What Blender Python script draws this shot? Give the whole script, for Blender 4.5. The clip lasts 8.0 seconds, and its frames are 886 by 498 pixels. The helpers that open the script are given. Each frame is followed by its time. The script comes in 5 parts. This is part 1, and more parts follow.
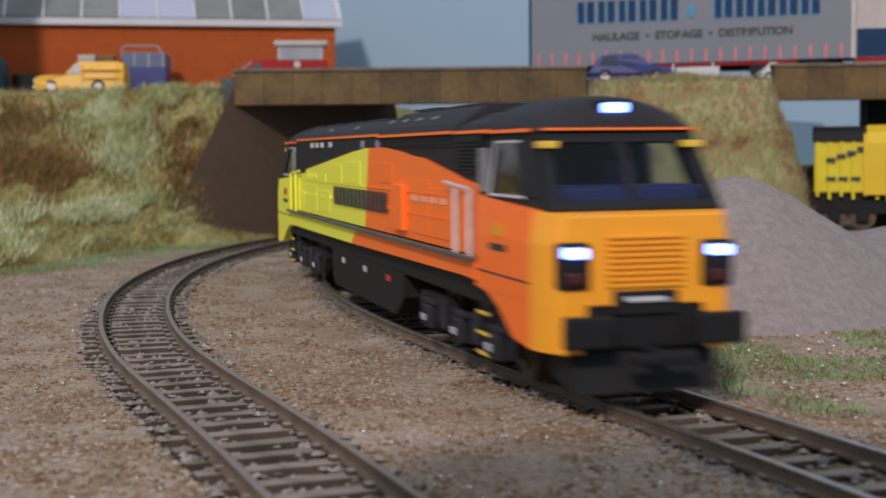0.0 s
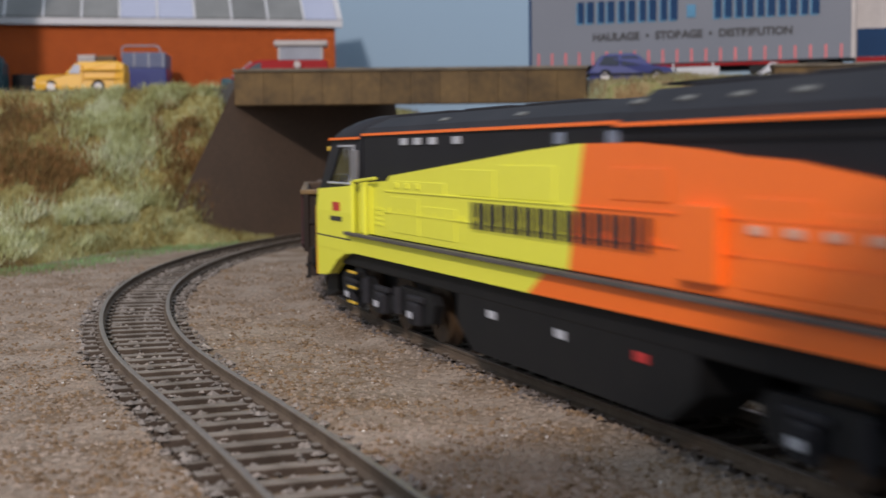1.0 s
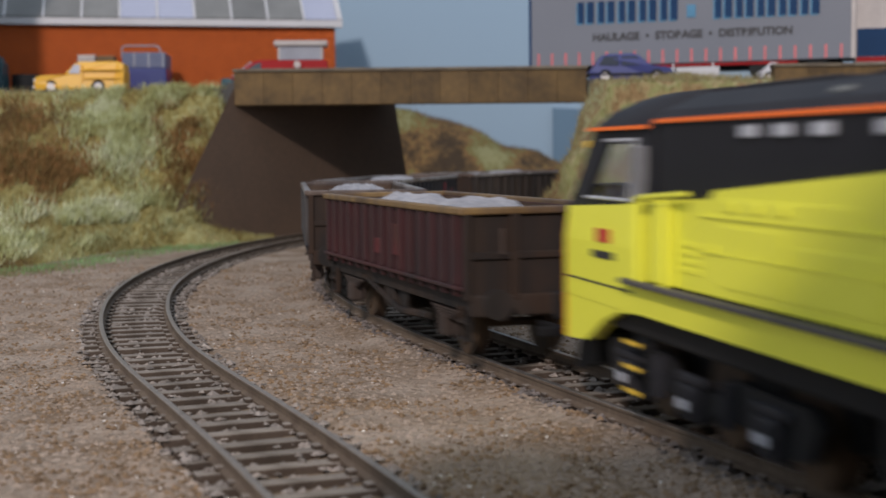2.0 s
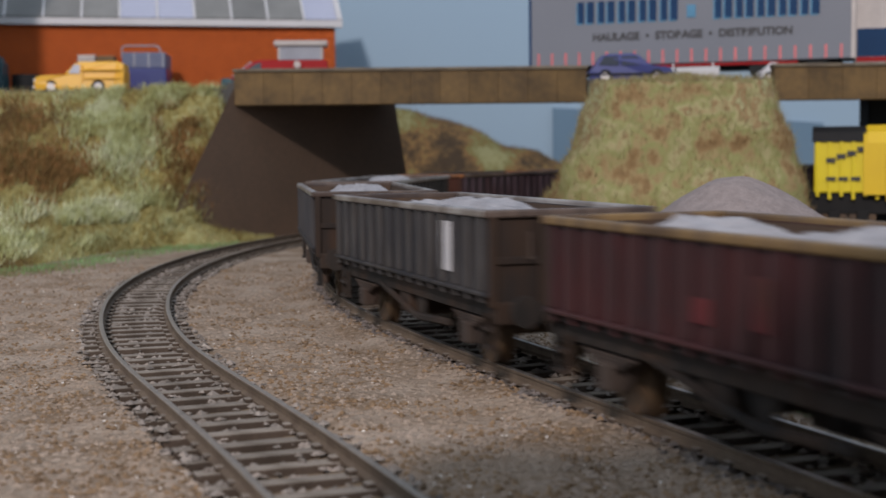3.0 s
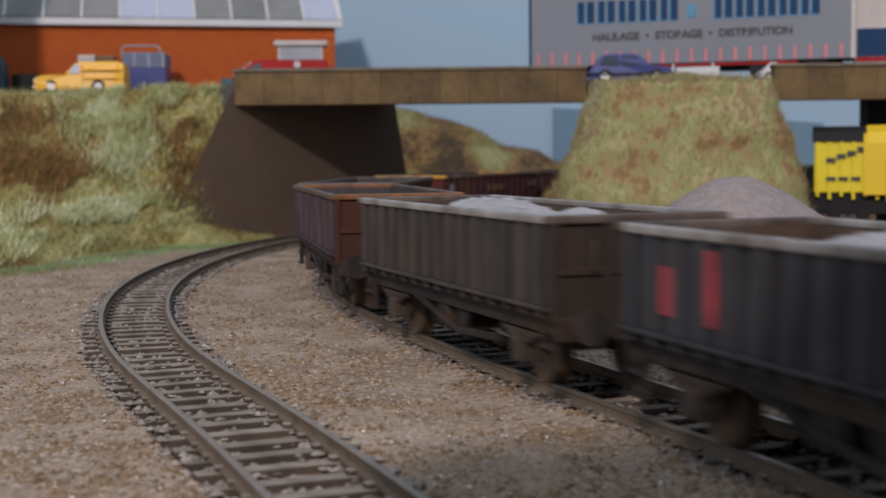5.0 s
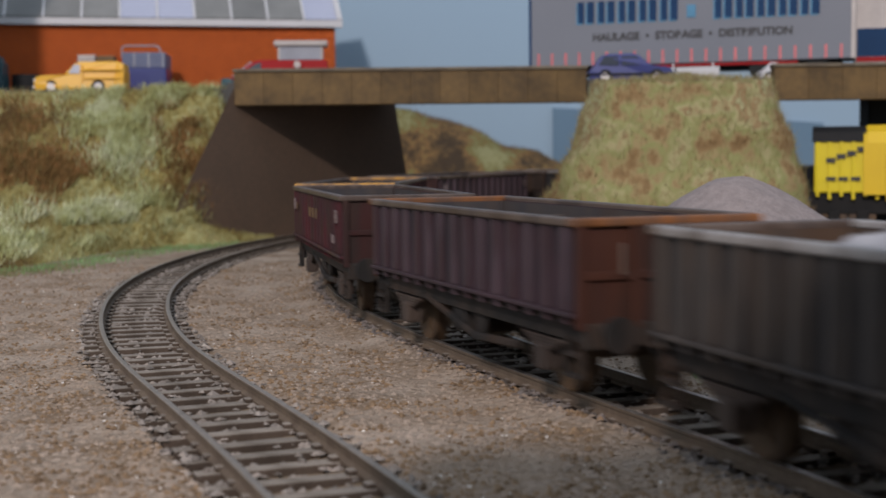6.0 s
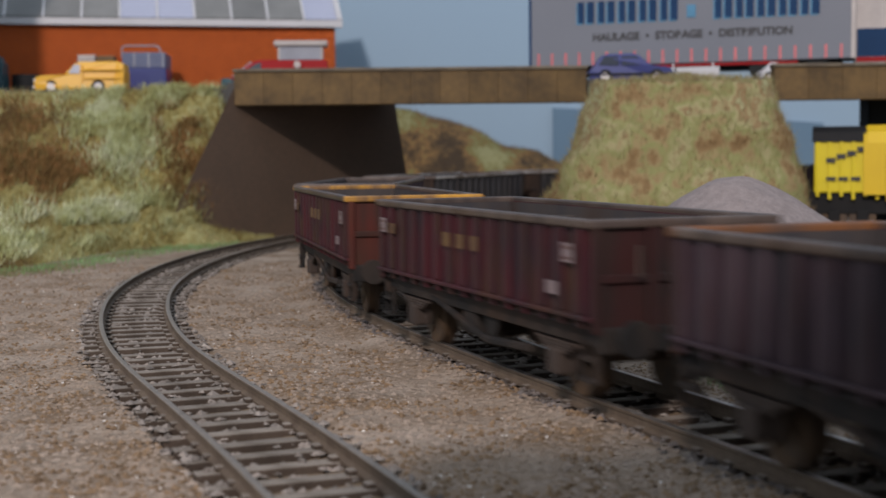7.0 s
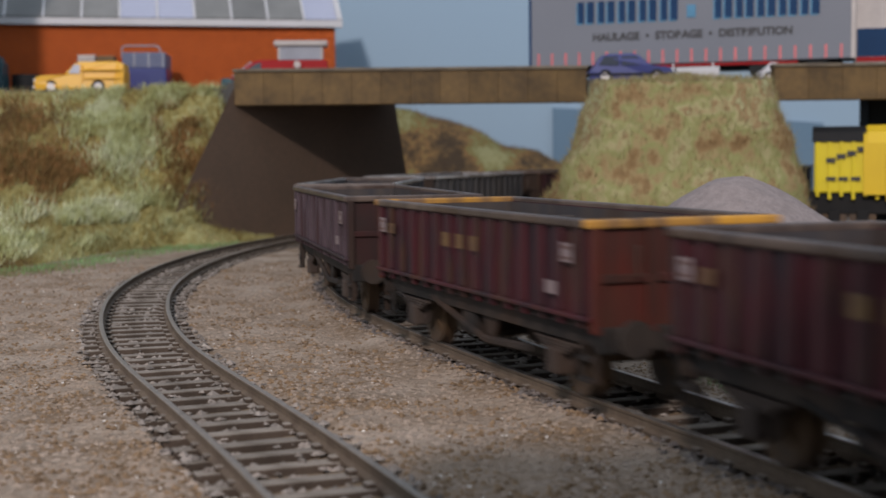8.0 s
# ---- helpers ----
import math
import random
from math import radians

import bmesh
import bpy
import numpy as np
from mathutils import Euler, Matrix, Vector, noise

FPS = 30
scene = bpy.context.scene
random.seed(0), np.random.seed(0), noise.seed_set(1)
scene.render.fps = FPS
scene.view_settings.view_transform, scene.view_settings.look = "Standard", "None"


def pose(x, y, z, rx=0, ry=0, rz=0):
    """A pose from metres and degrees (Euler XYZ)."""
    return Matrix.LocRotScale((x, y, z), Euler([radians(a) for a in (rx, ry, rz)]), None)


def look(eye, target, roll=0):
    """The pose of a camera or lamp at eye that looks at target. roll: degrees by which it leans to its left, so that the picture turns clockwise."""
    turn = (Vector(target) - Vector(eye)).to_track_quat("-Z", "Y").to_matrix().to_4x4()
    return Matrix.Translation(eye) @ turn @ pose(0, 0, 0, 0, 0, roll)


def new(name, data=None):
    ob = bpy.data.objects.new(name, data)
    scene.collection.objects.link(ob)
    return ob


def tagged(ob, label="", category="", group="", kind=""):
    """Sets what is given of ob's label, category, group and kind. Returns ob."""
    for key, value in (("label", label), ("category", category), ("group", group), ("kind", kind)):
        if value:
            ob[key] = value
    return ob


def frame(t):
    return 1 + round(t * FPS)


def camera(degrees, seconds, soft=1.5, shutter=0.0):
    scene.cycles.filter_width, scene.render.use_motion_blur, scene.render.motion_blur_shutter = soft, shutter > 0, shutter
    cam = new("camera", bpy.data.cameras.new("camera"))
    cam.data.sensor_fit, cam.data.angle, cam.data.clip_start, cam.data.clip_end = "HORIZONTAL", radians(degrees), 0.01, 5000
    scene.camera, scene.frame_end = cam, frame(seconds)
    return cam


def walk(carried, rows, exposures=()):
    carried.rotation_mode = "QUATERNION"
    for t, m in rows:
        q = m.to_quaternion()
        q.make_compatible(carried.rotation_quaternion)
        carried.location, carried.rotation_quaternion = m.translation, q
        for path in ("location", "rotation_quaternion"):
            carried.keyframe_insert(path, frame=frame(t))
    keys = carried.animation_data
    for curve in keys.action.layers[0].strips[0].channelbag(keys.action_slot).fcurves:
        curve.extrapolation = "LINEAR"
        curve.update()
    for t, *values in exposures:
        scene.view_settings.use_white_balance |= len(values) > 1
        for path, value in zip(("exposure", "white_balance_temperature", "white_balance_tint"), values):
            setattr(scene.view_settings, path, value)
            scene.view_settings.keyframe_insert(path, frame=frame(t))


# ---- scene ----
MM = 0.001


# ---- the two tracks, as curvature along their length (mm, 1/m) ----
def centre_line(x0, y0, heading, knots, bends, length, step=2.0, back=500.0):
    """Points and headings along a track whose curvature runs evenly from knot to knot; 0 mm lies at x0, y0."""
    s = np.arange(-back, length + step, step)
    k = np.interp(s, knots, bends) / 1000.0
    th = np.concatenate([[0], np.cumsum((k[1:] + k[:-1]) / 2 * step)])
    zero = int(back / step)
    th = th - th[zero] + heading
    mid = (th[1:] + th[:-1]) / 2
    x = np.concatenate([[0], np.cumsum(np.cos(mid) * step)])
    y = np.concatenate([[0], np.cumsum(np.sin(mid) * step)])
    return s, x - x[zero] + x0, y - y[zero] + y0, th


OUTER = centre_line(-10.9, 160.0, 1.9232, (0, 70, 140, 210, 280, 380, 520, 800, 900, 1400),
                    (0.55, 0.53, -1.88, -1.41, -1.53, -1.55, -2.1, -2.3, -2.0, -1.9), 1500)
INNER = centre_line(68.7, 137.0, 1.8709, (0, 90, 180, 270, 360, 450, 600, 800, 900, 2100),
                    (1.84, -0.18, -0.55, -1.95, -2.6, -2.7, -2.4, -2.3, -2.3, -2.3), 2100)


def on_track(line, s, lat=0.0):
    """The point at s mm along a track, lat mm to the left of the way from near to far, and the heading there."""
    th = float(np.interp(s, line[0], line[3]))
    x = float(np.interp(s, line[0], line[1])) - lat * math.sin(th)
    y = float(np.interp(s, line[0], line[2])) + lat * math.cos(th)
    return x, y, th


# ---- camera ----
cam = camera(36.2, 8.0, soft=1.6, shutter=0.9)
EYE = pose(0, 0, 42.2 * MM, 90 - 4.15, 0, 0) @ pose(0, 0, 0, 0, 0, -0.57)
cam.data.dof.use_dof, cam.data.dof.focus_distance, cam.data.dof.aperture_fstop = True, 0.30, 38
walk(cam, [(0, EYE), (8, EYE)])

# ---- light: a warm room lamp high on the near left, weak light from the room all round ----
world = bpy.data.worlds.new("room_light")
scene.world = world
world.use_nodes = True
world.node_tree.nodes["Background"].inputs[0].default_value = (0.78, 0.88, 1.04, 1)
world.node_tree.nodes["Background"].inputs[1].default_value = 0.74
lamp_data = bpy.data.lights.new("room_lamp", "AREA")
lamp_data.shape, lamp_data.size, lamp_data.energy = "DISK", 0.22, 126.0
lamp_data.color = (1.0, 0.885, 0.85)
room_lamp = new("room_lamp", lamp_data)
room_lamp.matrix_world = look((-0.75, -3.0, 2.05), (0.0, 0.6, 0.03))
scene.view_settings.exposure = 0.0

# ---- materials ----


def material(name, colour, rough=0.6, metal=0.0, other=None, scale=200.0, fine=900.0, bump=0.15, spread=0.5, distance=0.0004, random_tint=0.0, island=0.0, coat=0.0):
    """Two colours mixed by noise at two sizes, with fine relief. scale and fine count per metre."""
    mat = bpy.data.materials.new(name)
    mat.use_nodes = True
    nodes, links = mat.node_tree.nodes, mat.node_tree.links
    bsdf = nodes["Principled BSDF"]
    coord = nodes.new("ShaderNodeTexCoord")
    big = nodes.new("ShaderNodeTexNoise")
    big.inputs["Scale"].default_value, big.inputs["Detail"].default_value = scale, 4
    small = nodes.new("ShaderNodeTexNoise")
    small.inputs["Scale"].default_value, small.inputs["Detail"].default_value = fine, 3
    links.new(coord.outputs["Object"], big.inputs["Vector"])
    links.new(coord.outputs["Object"], small.inputs["Vector"])
    add = nodes.new("ShaderNodeMath")
    add.operation = "MULTIPLY_ADD"
    links.new(small.outputs["Fac"], add.inputs[0])
    add.inputs[1].default_value = 0.6
    links.new(big.outputs["Fac"], add.inputs[2])
    ramp = nodes.new("ShaderNodeMapRange")
    ramp.inputs["From Min"].default_value, ramp.inputs["From Max"].default_value = 0.8 - spread * 0.5, 0.8 + spread * 0.5
    links.new(add.outputs[0], ramp.inputs["Value"])
    mix = nodes.new("ShaderNodeMix")
    mix.data_type = "RGBA"
    mix.inputs[6].default_value = (*colour, 1)
    mix.inputs[7].default_value = (*(other or [c * 0.7 for c in colour]), 1)
    links.new(ramp.outputs["Result"], mix.inputs[0])
    out = mix.outputs[2]
    if random_tint or island:
        info = nodes.new("ShaderNodeObjectInfo") if random_tint else nodes.new("ShaderNodeNewGeometry")
        rng = nodes.new("ShaderNodeMapRange")
        amount = random_tint or island
        rng.inputs["To Min"].default_value, rng.inputs["To Max"].default_value = 1 - amount, 1 + amount
        links.new(info.outputs["Random" if random_tint else "Random Per Island"], rng.inputs["Value"])
        hsv = nodes.new("ShaderNodeHueSaturation")
        links.new(rng.outputs["Result"], hsv.inputs["Value"])
        links.new(out, hsv.inputs["Color"])
        out = hsv.outputs["Color"]
    links.new(out, bsdf.inputs["Base Color"])
    bsdf.inputs["Roughness"].default_value, bsdf.inputs["Metallic"].default_value = rough, metal
    bsdf.inputs["Coat Weight"].default_value = coat
    bsdf.inputs["Specular IOR Level"].default_value = 0.25 if rough > 0.6 and not metal else 0.5
    if bump:
        relief = nodes.new("ShaderNodeBump")
        relief.inputs["Strength"].default_value, relief.inputs["Distance"].default_value = bump, distance
        links.new(add.outputs[0], relief.inputs["Height"])
        links.new(relief.outputs["Normal"], bsdf.inputs["Normal"])
    return mat


def glowing(name, colour, strength):
    mat = bpy.data.materials.new(name)
    mat.use_nodes = True
    bsdf = mat.node_tree.nodes["Principled BSDF"]
    bsdf.inputs["Base Color"].default_value = (*colour, 1)
    bsdf.inputs["Emission Color"].default_value, bsdf.inputs["Emission Strength"].default_value = (*colour, 1), strength
    return mat


def glass(name, tint, rough=0.05):
    mat = bpy.data.materials.new(name)
    mat.use_nodes = True
    bsdf = mat.node_tree.nodes["Principled BSDF"]
    bsdf.inputs["Base Color"].default_value = (*tint, 1)
    bsdf.inputs["Roughness"].default_value, bsdf.inputs["Transmission Weight"].default_value, bsdf.inputs["IOR"].default_value = rough, 1.0, 1.2
    return mat


EARTH = material("ballast_earth", (0.335, 0.27, 0.212), 0.95, other=(0.175, 0.118, 0.073), scale=55, fine=600, bump=1.0, spread=0.42, distance=0.0018)
BROWN_STONE = material("brown_grain", (0.225, 0.15, 0.088), 0.8, other=(0.13, 0.082, 0.045), scale=60, island=0.3, bump=0.3)
PALE_STONE = material("pale_grain", (0.80, 0.76, 0.70), 0.35, other=(0.5, 0.45, 0.4), scale=60, island=0.3, bump=0.2)
STONE = material("ballast_stone", (0.315, 0.252, 0.202), 0.95, other=(0.235, 0.175, 0.125), scale=40, fine=900, island=0.16, bump=0.4)
GREY_STONE = material("grey_ballast", (0.265, 0.232, 0.205), 0.9, other=(0.16, 0.135, 0.115), scale=200, fine=1500, island=0.4, bump=0.4)
DARK_STONE = material("dark_ballast", (0.175, 0.15, 0.135), 0.9, other=(0.10, 0.085, 0.078), scale=200, fine=1500, island=0.35, bump=0.4)
RAIL = material("rail_steel", (0.135, 0.10, 0.07), 0.8, 0.0, other=(0.085, 0.06, 0.042), scale=150, bump=0.1)
RAIL_HEAD = material("rail_head", (0.26, 0.22, 0.18), 0.45, 0.4, scale=300, bump=0.05)
BRIGHT_HEAD = material("bright_rail_head", (0.55, 0.51, 0.47), 0.28, 0.85, scale=300, bump=0.05)
# light from above is put into the colours: dark sleeper sides, paler tops
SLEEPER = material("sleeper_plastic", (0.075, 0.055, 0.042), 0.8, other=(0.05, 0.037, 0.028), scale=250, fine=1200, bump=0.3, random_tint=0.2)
SLEEPER_LIT = material("lit_sleeper_top", (0.25, 0.215, 0.18), 0.85, other=(0.14, 0.115, 0.09), scale=250, fine=1200, bump=0.3, random_tint=0.15)
BED = material("track_bed", (0.13, 0.095, 0.06), 0.95, other=(0.23, 0.17, 0.115), scale=150, fine=700, bump=0.8, distance=0.001)
CONCRETE = material("abutment_card", (0.115, 0.074, 0.05), 0.85, other=(0.085, 0.057, 0.04), scale=25, fine=400, bump=0.3)
BEAM = material("beam_stone", (0.15, 0.095, 0.04), 0.8, other=(0.075, 0.05, 0.026), scale=60, fine=300, bump=0.5, random_tint=0.12)
SKY = material("sky_board", (0.262, 0.365, 0.46), 0.8, other=(0.29, 0.39, 0.48), scale=2, fine=5, bump=0.0)
BRICK = material("orange_brick", (0.52, 0.112, 0.022), 0.85, other=(0.44, 0.092, 0.02), scale=120, fine=500, bump=0.15, random_tint=0.18)
WHITE = material("white_plastic", (0.54, 0.535, 0.54), 0.5, other=(0.46, 0.455, 0.46), scale=40, bump=0.05)
SHED_GREY = material("shed_panel", (0.16, 0.17, 0.195), 0.6, other=(0.14, 0.15, 0.175), scale=15, bump=0.03)
TARMAC = material("road_tarmac", (0.09, 0.088, 0.085), 0.9, scale=80, fine=1500, bump=0.3)
BLACK = material("black_plastic", (0.006, 0.006, 0.007), 0.7, other=(0.010, 0.0095, 0.0095), scale=150, bump=0.1)
PILE = material("gravel_heap", (0.265, 0.225, 0.215), 0.95, other=(0.19, 0.16, 0.153), scale=420, fine=1600, bump=0.8, distance=0.0006)

# ---- mesh helpers (millimetres in, metres out) ----


def finish(name, bm, mat, parent=None, label="", smooth=False):
    mesh = bpy.data.meshes.new(name)
    bmesh.ops.scale(bm, vec=(MM, MM, MM), verts=bm.verts)
    bmesh.ops.recalc_face_normals(bm, faces=bm.faces)
    bm.to_mesh(mesh)
    bm.free()
    for m in (mat if isinstance(mat, (list, tuple)) else [mat]):
        mesh.materials.append(m)
    if smooth:
        for f in mesh.polygons:
            f.use_smooth = True
    ob = new(name, mesh)
    if parent:
        ob.parent = parent
    if label:
        ob["label"] = label
    return ob


def part(name, bm, mat, parent, label="", smooth=False):
    return finish(name, bm, mat, parent, label, smooth)


def box(bm, x0, x1, y0, y1, z0, z1, bevel=0.0, m=None):
    """A box between the given sides, its edges rounded off by bevel."""
    made = bmesh.ops.create_cube(bm, size=1.0)["verts"]
    bmesh.ops.scale(bm, vec=(x1 - x0, y1 - y0, z1 - z0), verts=made)
    bmesh.ops.translate(bm, vec=((x0 + x1) / 2, (y0 + y1) / 2, (z0 + z1) / 2), verts=made)
    if bevel:
        edges = list({e for v in made for e in v.link_edges})
        made = [v for v in bmesh.ops.bevel(bm, geom=edges, offset=bevel, segments=2, affect="EDGES", profile=0.5)["verts"]]
    if m is not None:
        bmesh.ops.transform(bm, matrix=m, verts=list(set(made)))
    return made


def boxed(x0, x1, y0, y1, z0, z1, bevel=0.0):
    bm = bmesh.new()
    box(bm, x0, x1, y0, y1, z0, z1, bevel)
    return bm


def rod(bm, a, b, r, sides=8, r2=None):
    a, b = Vector(a), Vector(b)
    d = b - a
    m = Matrix.Translation((a + b) / 2) @ d.to_track_quat("Z", "Y").to_matrix().to_4x4()
    return bmesh.ops.create_cone(bm, cap_ends=True, segments=sides, radius1=r, radius2=r if r2 is None else r2, depth=d.length, matrix=m)["verts"]


def prism(bm, outline, y0, y1):
    """An outline in x and z, pushed from y0 to y1."""
    a = [bm.verts.new((x, y0, z)) for x, z in outline]
    b = [bm.verts.new((x, y1, z)) for x, z in outline]
    n = len(outline)
    bm.faces.new(a)
    bm.faces.new(b[::-1])
    for i in range(n):
        bm.faces.new((a[i], b[i], b[(i + 1) % n], a[(i + 1) % n]))


def loft(bm, rings, closed=True):
    """Skins a row of rings of equally many points."""
    rows = [[bm.verts.new(p) for p in ring] for ring in rings]
    n = len(rows[0])
    for r, q in zip(rows, rows[1:]):
        for i in range(n if closed else n - 1):
            bm.faces.new((r[i], r[(i + 1) % n], q[(i + 1) % n], q[i]))
    if closed:
        bm.faces.new(rows[0][::-1])
        bm.faces.new(rows[-1])
    return rows


def thing(name, label, category, group="", m=None):
    ob = new(name)
    ob.empty_display_size = 0.01
    tagged(ob, label, category, group)
    if m is not None:
        ob.matrix_world = m
    return ob


def height_noise(x, y, scale, seed=0.0):
    return noise.noise(Vector((x * scale + seed, y * scale - seed, seed * 0.37)))


# ---- ground: one board of ballast and earth ----
def ground_height(x, y):
    h = -3.3 + 0.5 * height_noise(x, y, 0.035) + 0.25 * height_noise(x, y, 0.13, 7)
    for line, edge, rise in ((OUTER, 12.6, 0.5), (INNER, 10.4, 1.15)):
        gap = float(np.min((line[1] - x) ** 2 + (line[2] - y) ** 2)) ** 0.5
        shoulder = max(0.0, min(1.0, (gap - edge) / 2.0)) * max(0.0, min(1.0, (edge + 11 - gap) / 5.0))
        h += shoulder * (rise + 0.4 * height_noise(x, y, 0.16, 13)) - (1.1 if line is OUTER else 1.8) * max(0.0, min(1.0, (edge + 0.8 - gap) / 1.6))
    return h


def build_ground():
    xs = np.concatenate([np.arange(-900, -300, 30), np.arange(-300, -120, 6), np.arange(-120, 120, 2.0), np.arange(120, 300, 6), np.arange(300, 931, 30)])
    ys = np.concatenate([np.arange(-300, 120, 20), np.arange(120, 420, 2.2), np.arange(420, 560, 4), np.arange(560, 1331, 14)])
    verts = [(x * MM, y * MM, ground_height(x, y) * MM) for y in ys for x in xs]
    n = len(xs)
    faces = [(j * n + i, j * n + i + 1, (j + 1) * n + i + 1, (j + 1) * n + i) for j in range(len(ys) - 1) for i in range(n - 1)]
    mesh = bpy.data.meshes.new("ground")
    mesh.from_pydata(verts, [], faces)
    mesh.materials.append(EARTH)
    for f in mesh.polygons:
        f.use_smooth = True
    return tagged(new("ground", mesh), "brown ballast and earth ground of the layout", "ground", kind="structure")


ground = build_ground()


# ---- tracks ----
def rail(name, line, lat, s0, s1, parent, head=RAIL_HEAD):
    """A flat-bottomed rail: foot, web and worn head."""
    half = [(-1.1, -2.5), (1.1, -2.5), (1.1, -2.1), (0.3, -1.7), (0.3, -0.8), (0.55, -0.55), (0.55, -0.1), (0.42, 0.0), (-0.42, 0.0), (-0.55, -0.1), (-0.55, -0.55), (-0.3, -0.8), (-0.3, -1.7), (-1.1, -2.1)]
    bm = bmesh.new()
    rings = []
    for s in np.arange(s0, s1, 6.0):
        ring = []
        for a, z in half:
            x, y, th = on_track(line, s, lat + a)
            ring.append((x, y, z))
        rings.append(ring)
    loft(bm, rings)
    bm.faces.ensure_lookup_table()
    for f in bm.faces:
        if all(abs(v.co.z) < 0.12 for v in f.verts):
            f.material_index = 1
    return part(name, bm, [RAIL, head], parent, "weathered brown steel rail")


def sleeper_mesh():
    bm = bmesh.new()
    box(bm, -1.6, 1.6, -13.2, 13.2, -4.2, -2.5, 0.25)
    for y in (-9.6, -7.0, 7.0, 9.6):
        box(bm, -1.0, 1.0, y - 0.7, y + 0.7, -2.5, -1.75, 0.2)
    bmesh.ops.scale(bm, vec=(MM, MM, MM), verts=bm.verts)
    mesh = bpy.data.meshes.new("sleeper")
    bm.to_mesh(mesh)
    bm.free()
    mesh.materials.append(SLEEPER)
    mesh.materials.append(SLEEPER_LIT)
    # faces that look up take the paler colour, as if lit from above
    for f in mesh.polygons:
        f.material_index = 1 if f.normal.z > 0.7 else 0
    return mesh


SLEEPER_MESH = sleeper_mesh()


def build_track(name, line, s0, s1, label):
    track = tagged(new(name), label, "railway track", kind="structure")
    bm = bmesh.new()
    rings = [[(*on_track(line, s, lat)[:2], z) for lat, z in ((-10.5, -4.4), (-7.6, -3.35), (-5, -3.75), (5, -3.75), (7.6, -3.35), (10.5, -4.4))] for s in np.arange(s0, s1, 8.0)]
    loft(bm, rings, closed=False)
    part("track_bed", bm, BED, track, "dark brown bed between the sleepers")
    for lat in (8.7, -8.7):
        rail("rail", line, lat, s0, s1, track, BRIGHT_HEAD if line is INNER else RAIL_HEAD)
    for i, s in enumerate(np.arange(s0, min(s1, 1000), 8.5)):
        x, y, th = on_track(line, s)
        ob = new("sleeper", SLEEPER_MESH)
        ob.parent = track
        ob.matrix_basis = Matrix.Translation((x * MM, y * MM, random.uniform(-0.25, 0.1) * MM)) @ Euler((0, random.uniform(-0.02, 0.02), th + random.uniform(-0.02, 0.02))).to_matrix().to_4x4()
    return track


outer_track = build_track("track_outer", OUTER, -60, 1150, "curved model railway track with brown plastic sleepers")
inner_track = build_track("track_inner", INNER, -120, 2060, "curved model railway track that the train runs on")

# ---- the setting behind ----
def grassy(name, stops, patch=26.0, grain=300.0):
    """Static grass in patches of several colours, each blade a little different."""
    mat = bpy.data.materials.new(name)
    mat.use_nodes = True
    nodes, links = mat.node_tree.nodes, mat.node_tree.links
    bsdf = nodes["Principled BSDF"]
    geo = nodes.new("ShaderNodeNewGeometry")
    big = nodes.new("ShaderNodeTexNoise")
    big.inputs["Scale"].default_value, big.inputs["Detail"].default_value, big.inputs["Roughness"].default_value = patch, 6, 0.62
    small = nodes.new("ShaderNodeTexNoise")
    small.inputs["Scale"].default_value = grain
    links.new(geo.outputs["Position"], big.inputs["Vector"])
    links.new(geo.outputs["Position"], small.inputs["Vector"])
    add = nodes.new("ShaderNodeMath")
    add.operation = "MULTIPLY_ADD"
    links.new(small.outputs["Fac"], add.inputs[0])
    add.inputs[1].default_value = 0.35
    links.new(big.outputs["Fac"], add.inputs[2])
    add2 = nodes.new("ShaderNodeMath")
    add2.operation = "MULTIPLY_ADD"
    links.new(geo.outputs["Random Per Island"], add2.inputs[0])
    add2.inputs[1].default_value = 0.13
    links.new(add.outputs[0], add2.inputs[2])
    ramp = nodes.new("ShaderNodeValToRGB")
    for i, (at, colour) in enumerate(stops):
        e = ramp.color_ramp.elements[i] if i < 2 else ramp.color_ramp.elements.new(at)
        e.position, e.color = at, (*colour, 1)
    links.new(add2.outputs[0], ramp.inputs["Fac"])
    links.new(ramp.outputs["Color"], bsdf.inputs["Base Color"])
    bsdf.inputs["Roughness"].default_value = 0.85
    relief = nodes.new("ShaderNodeBump")
    relief.inputs["Strength"].default_value, relief.inputs["Distance"].default_value = 0.8, 0.002
    links.new(add.outputs[0], relief.inputs["Height"])
    links.new(relief.outputs["Normal"], bsdf.inputs["Normal"])
    return mat


BANK_GRASS = grassy("bank_grass", [(0.58, (0.10, 0.055, 0.016)), (0.655, (0.20, 0.13, 0.04)), (0.70, (0.21, 0.165, 0.042)), (0.76, (0.31, 0.265, 0.09)), (0.82, (0.38, 0.37, 0.17)), (0.875, (0.32, 0.28, 0.11)), (0.94, (0.36, 0.21, 0.10))], 15)
ISLAND_GRASS = grassy("island_grass", [(0.56, (0.10, 0.06, 0.02)), (0.66, (0.20, 0.125, 0.05)), (0.70, (0.25, 0.19, 0.085)), (0.75, (0.20, 0.20, 0.07)), (0.80, (0.29, 0.26, 0.125)), (0.85, (0.21, 0.125, 0.055)), (0.90, (0.32, 0.33, 0.17)), (0.97, (0.22, 0.15, 0.06))], 19, 110)
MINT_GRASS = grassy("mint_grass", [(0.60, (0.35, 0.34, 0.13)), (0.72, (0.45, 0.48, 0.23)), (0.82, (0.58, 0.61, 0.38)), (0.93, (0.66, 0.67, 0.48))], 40)
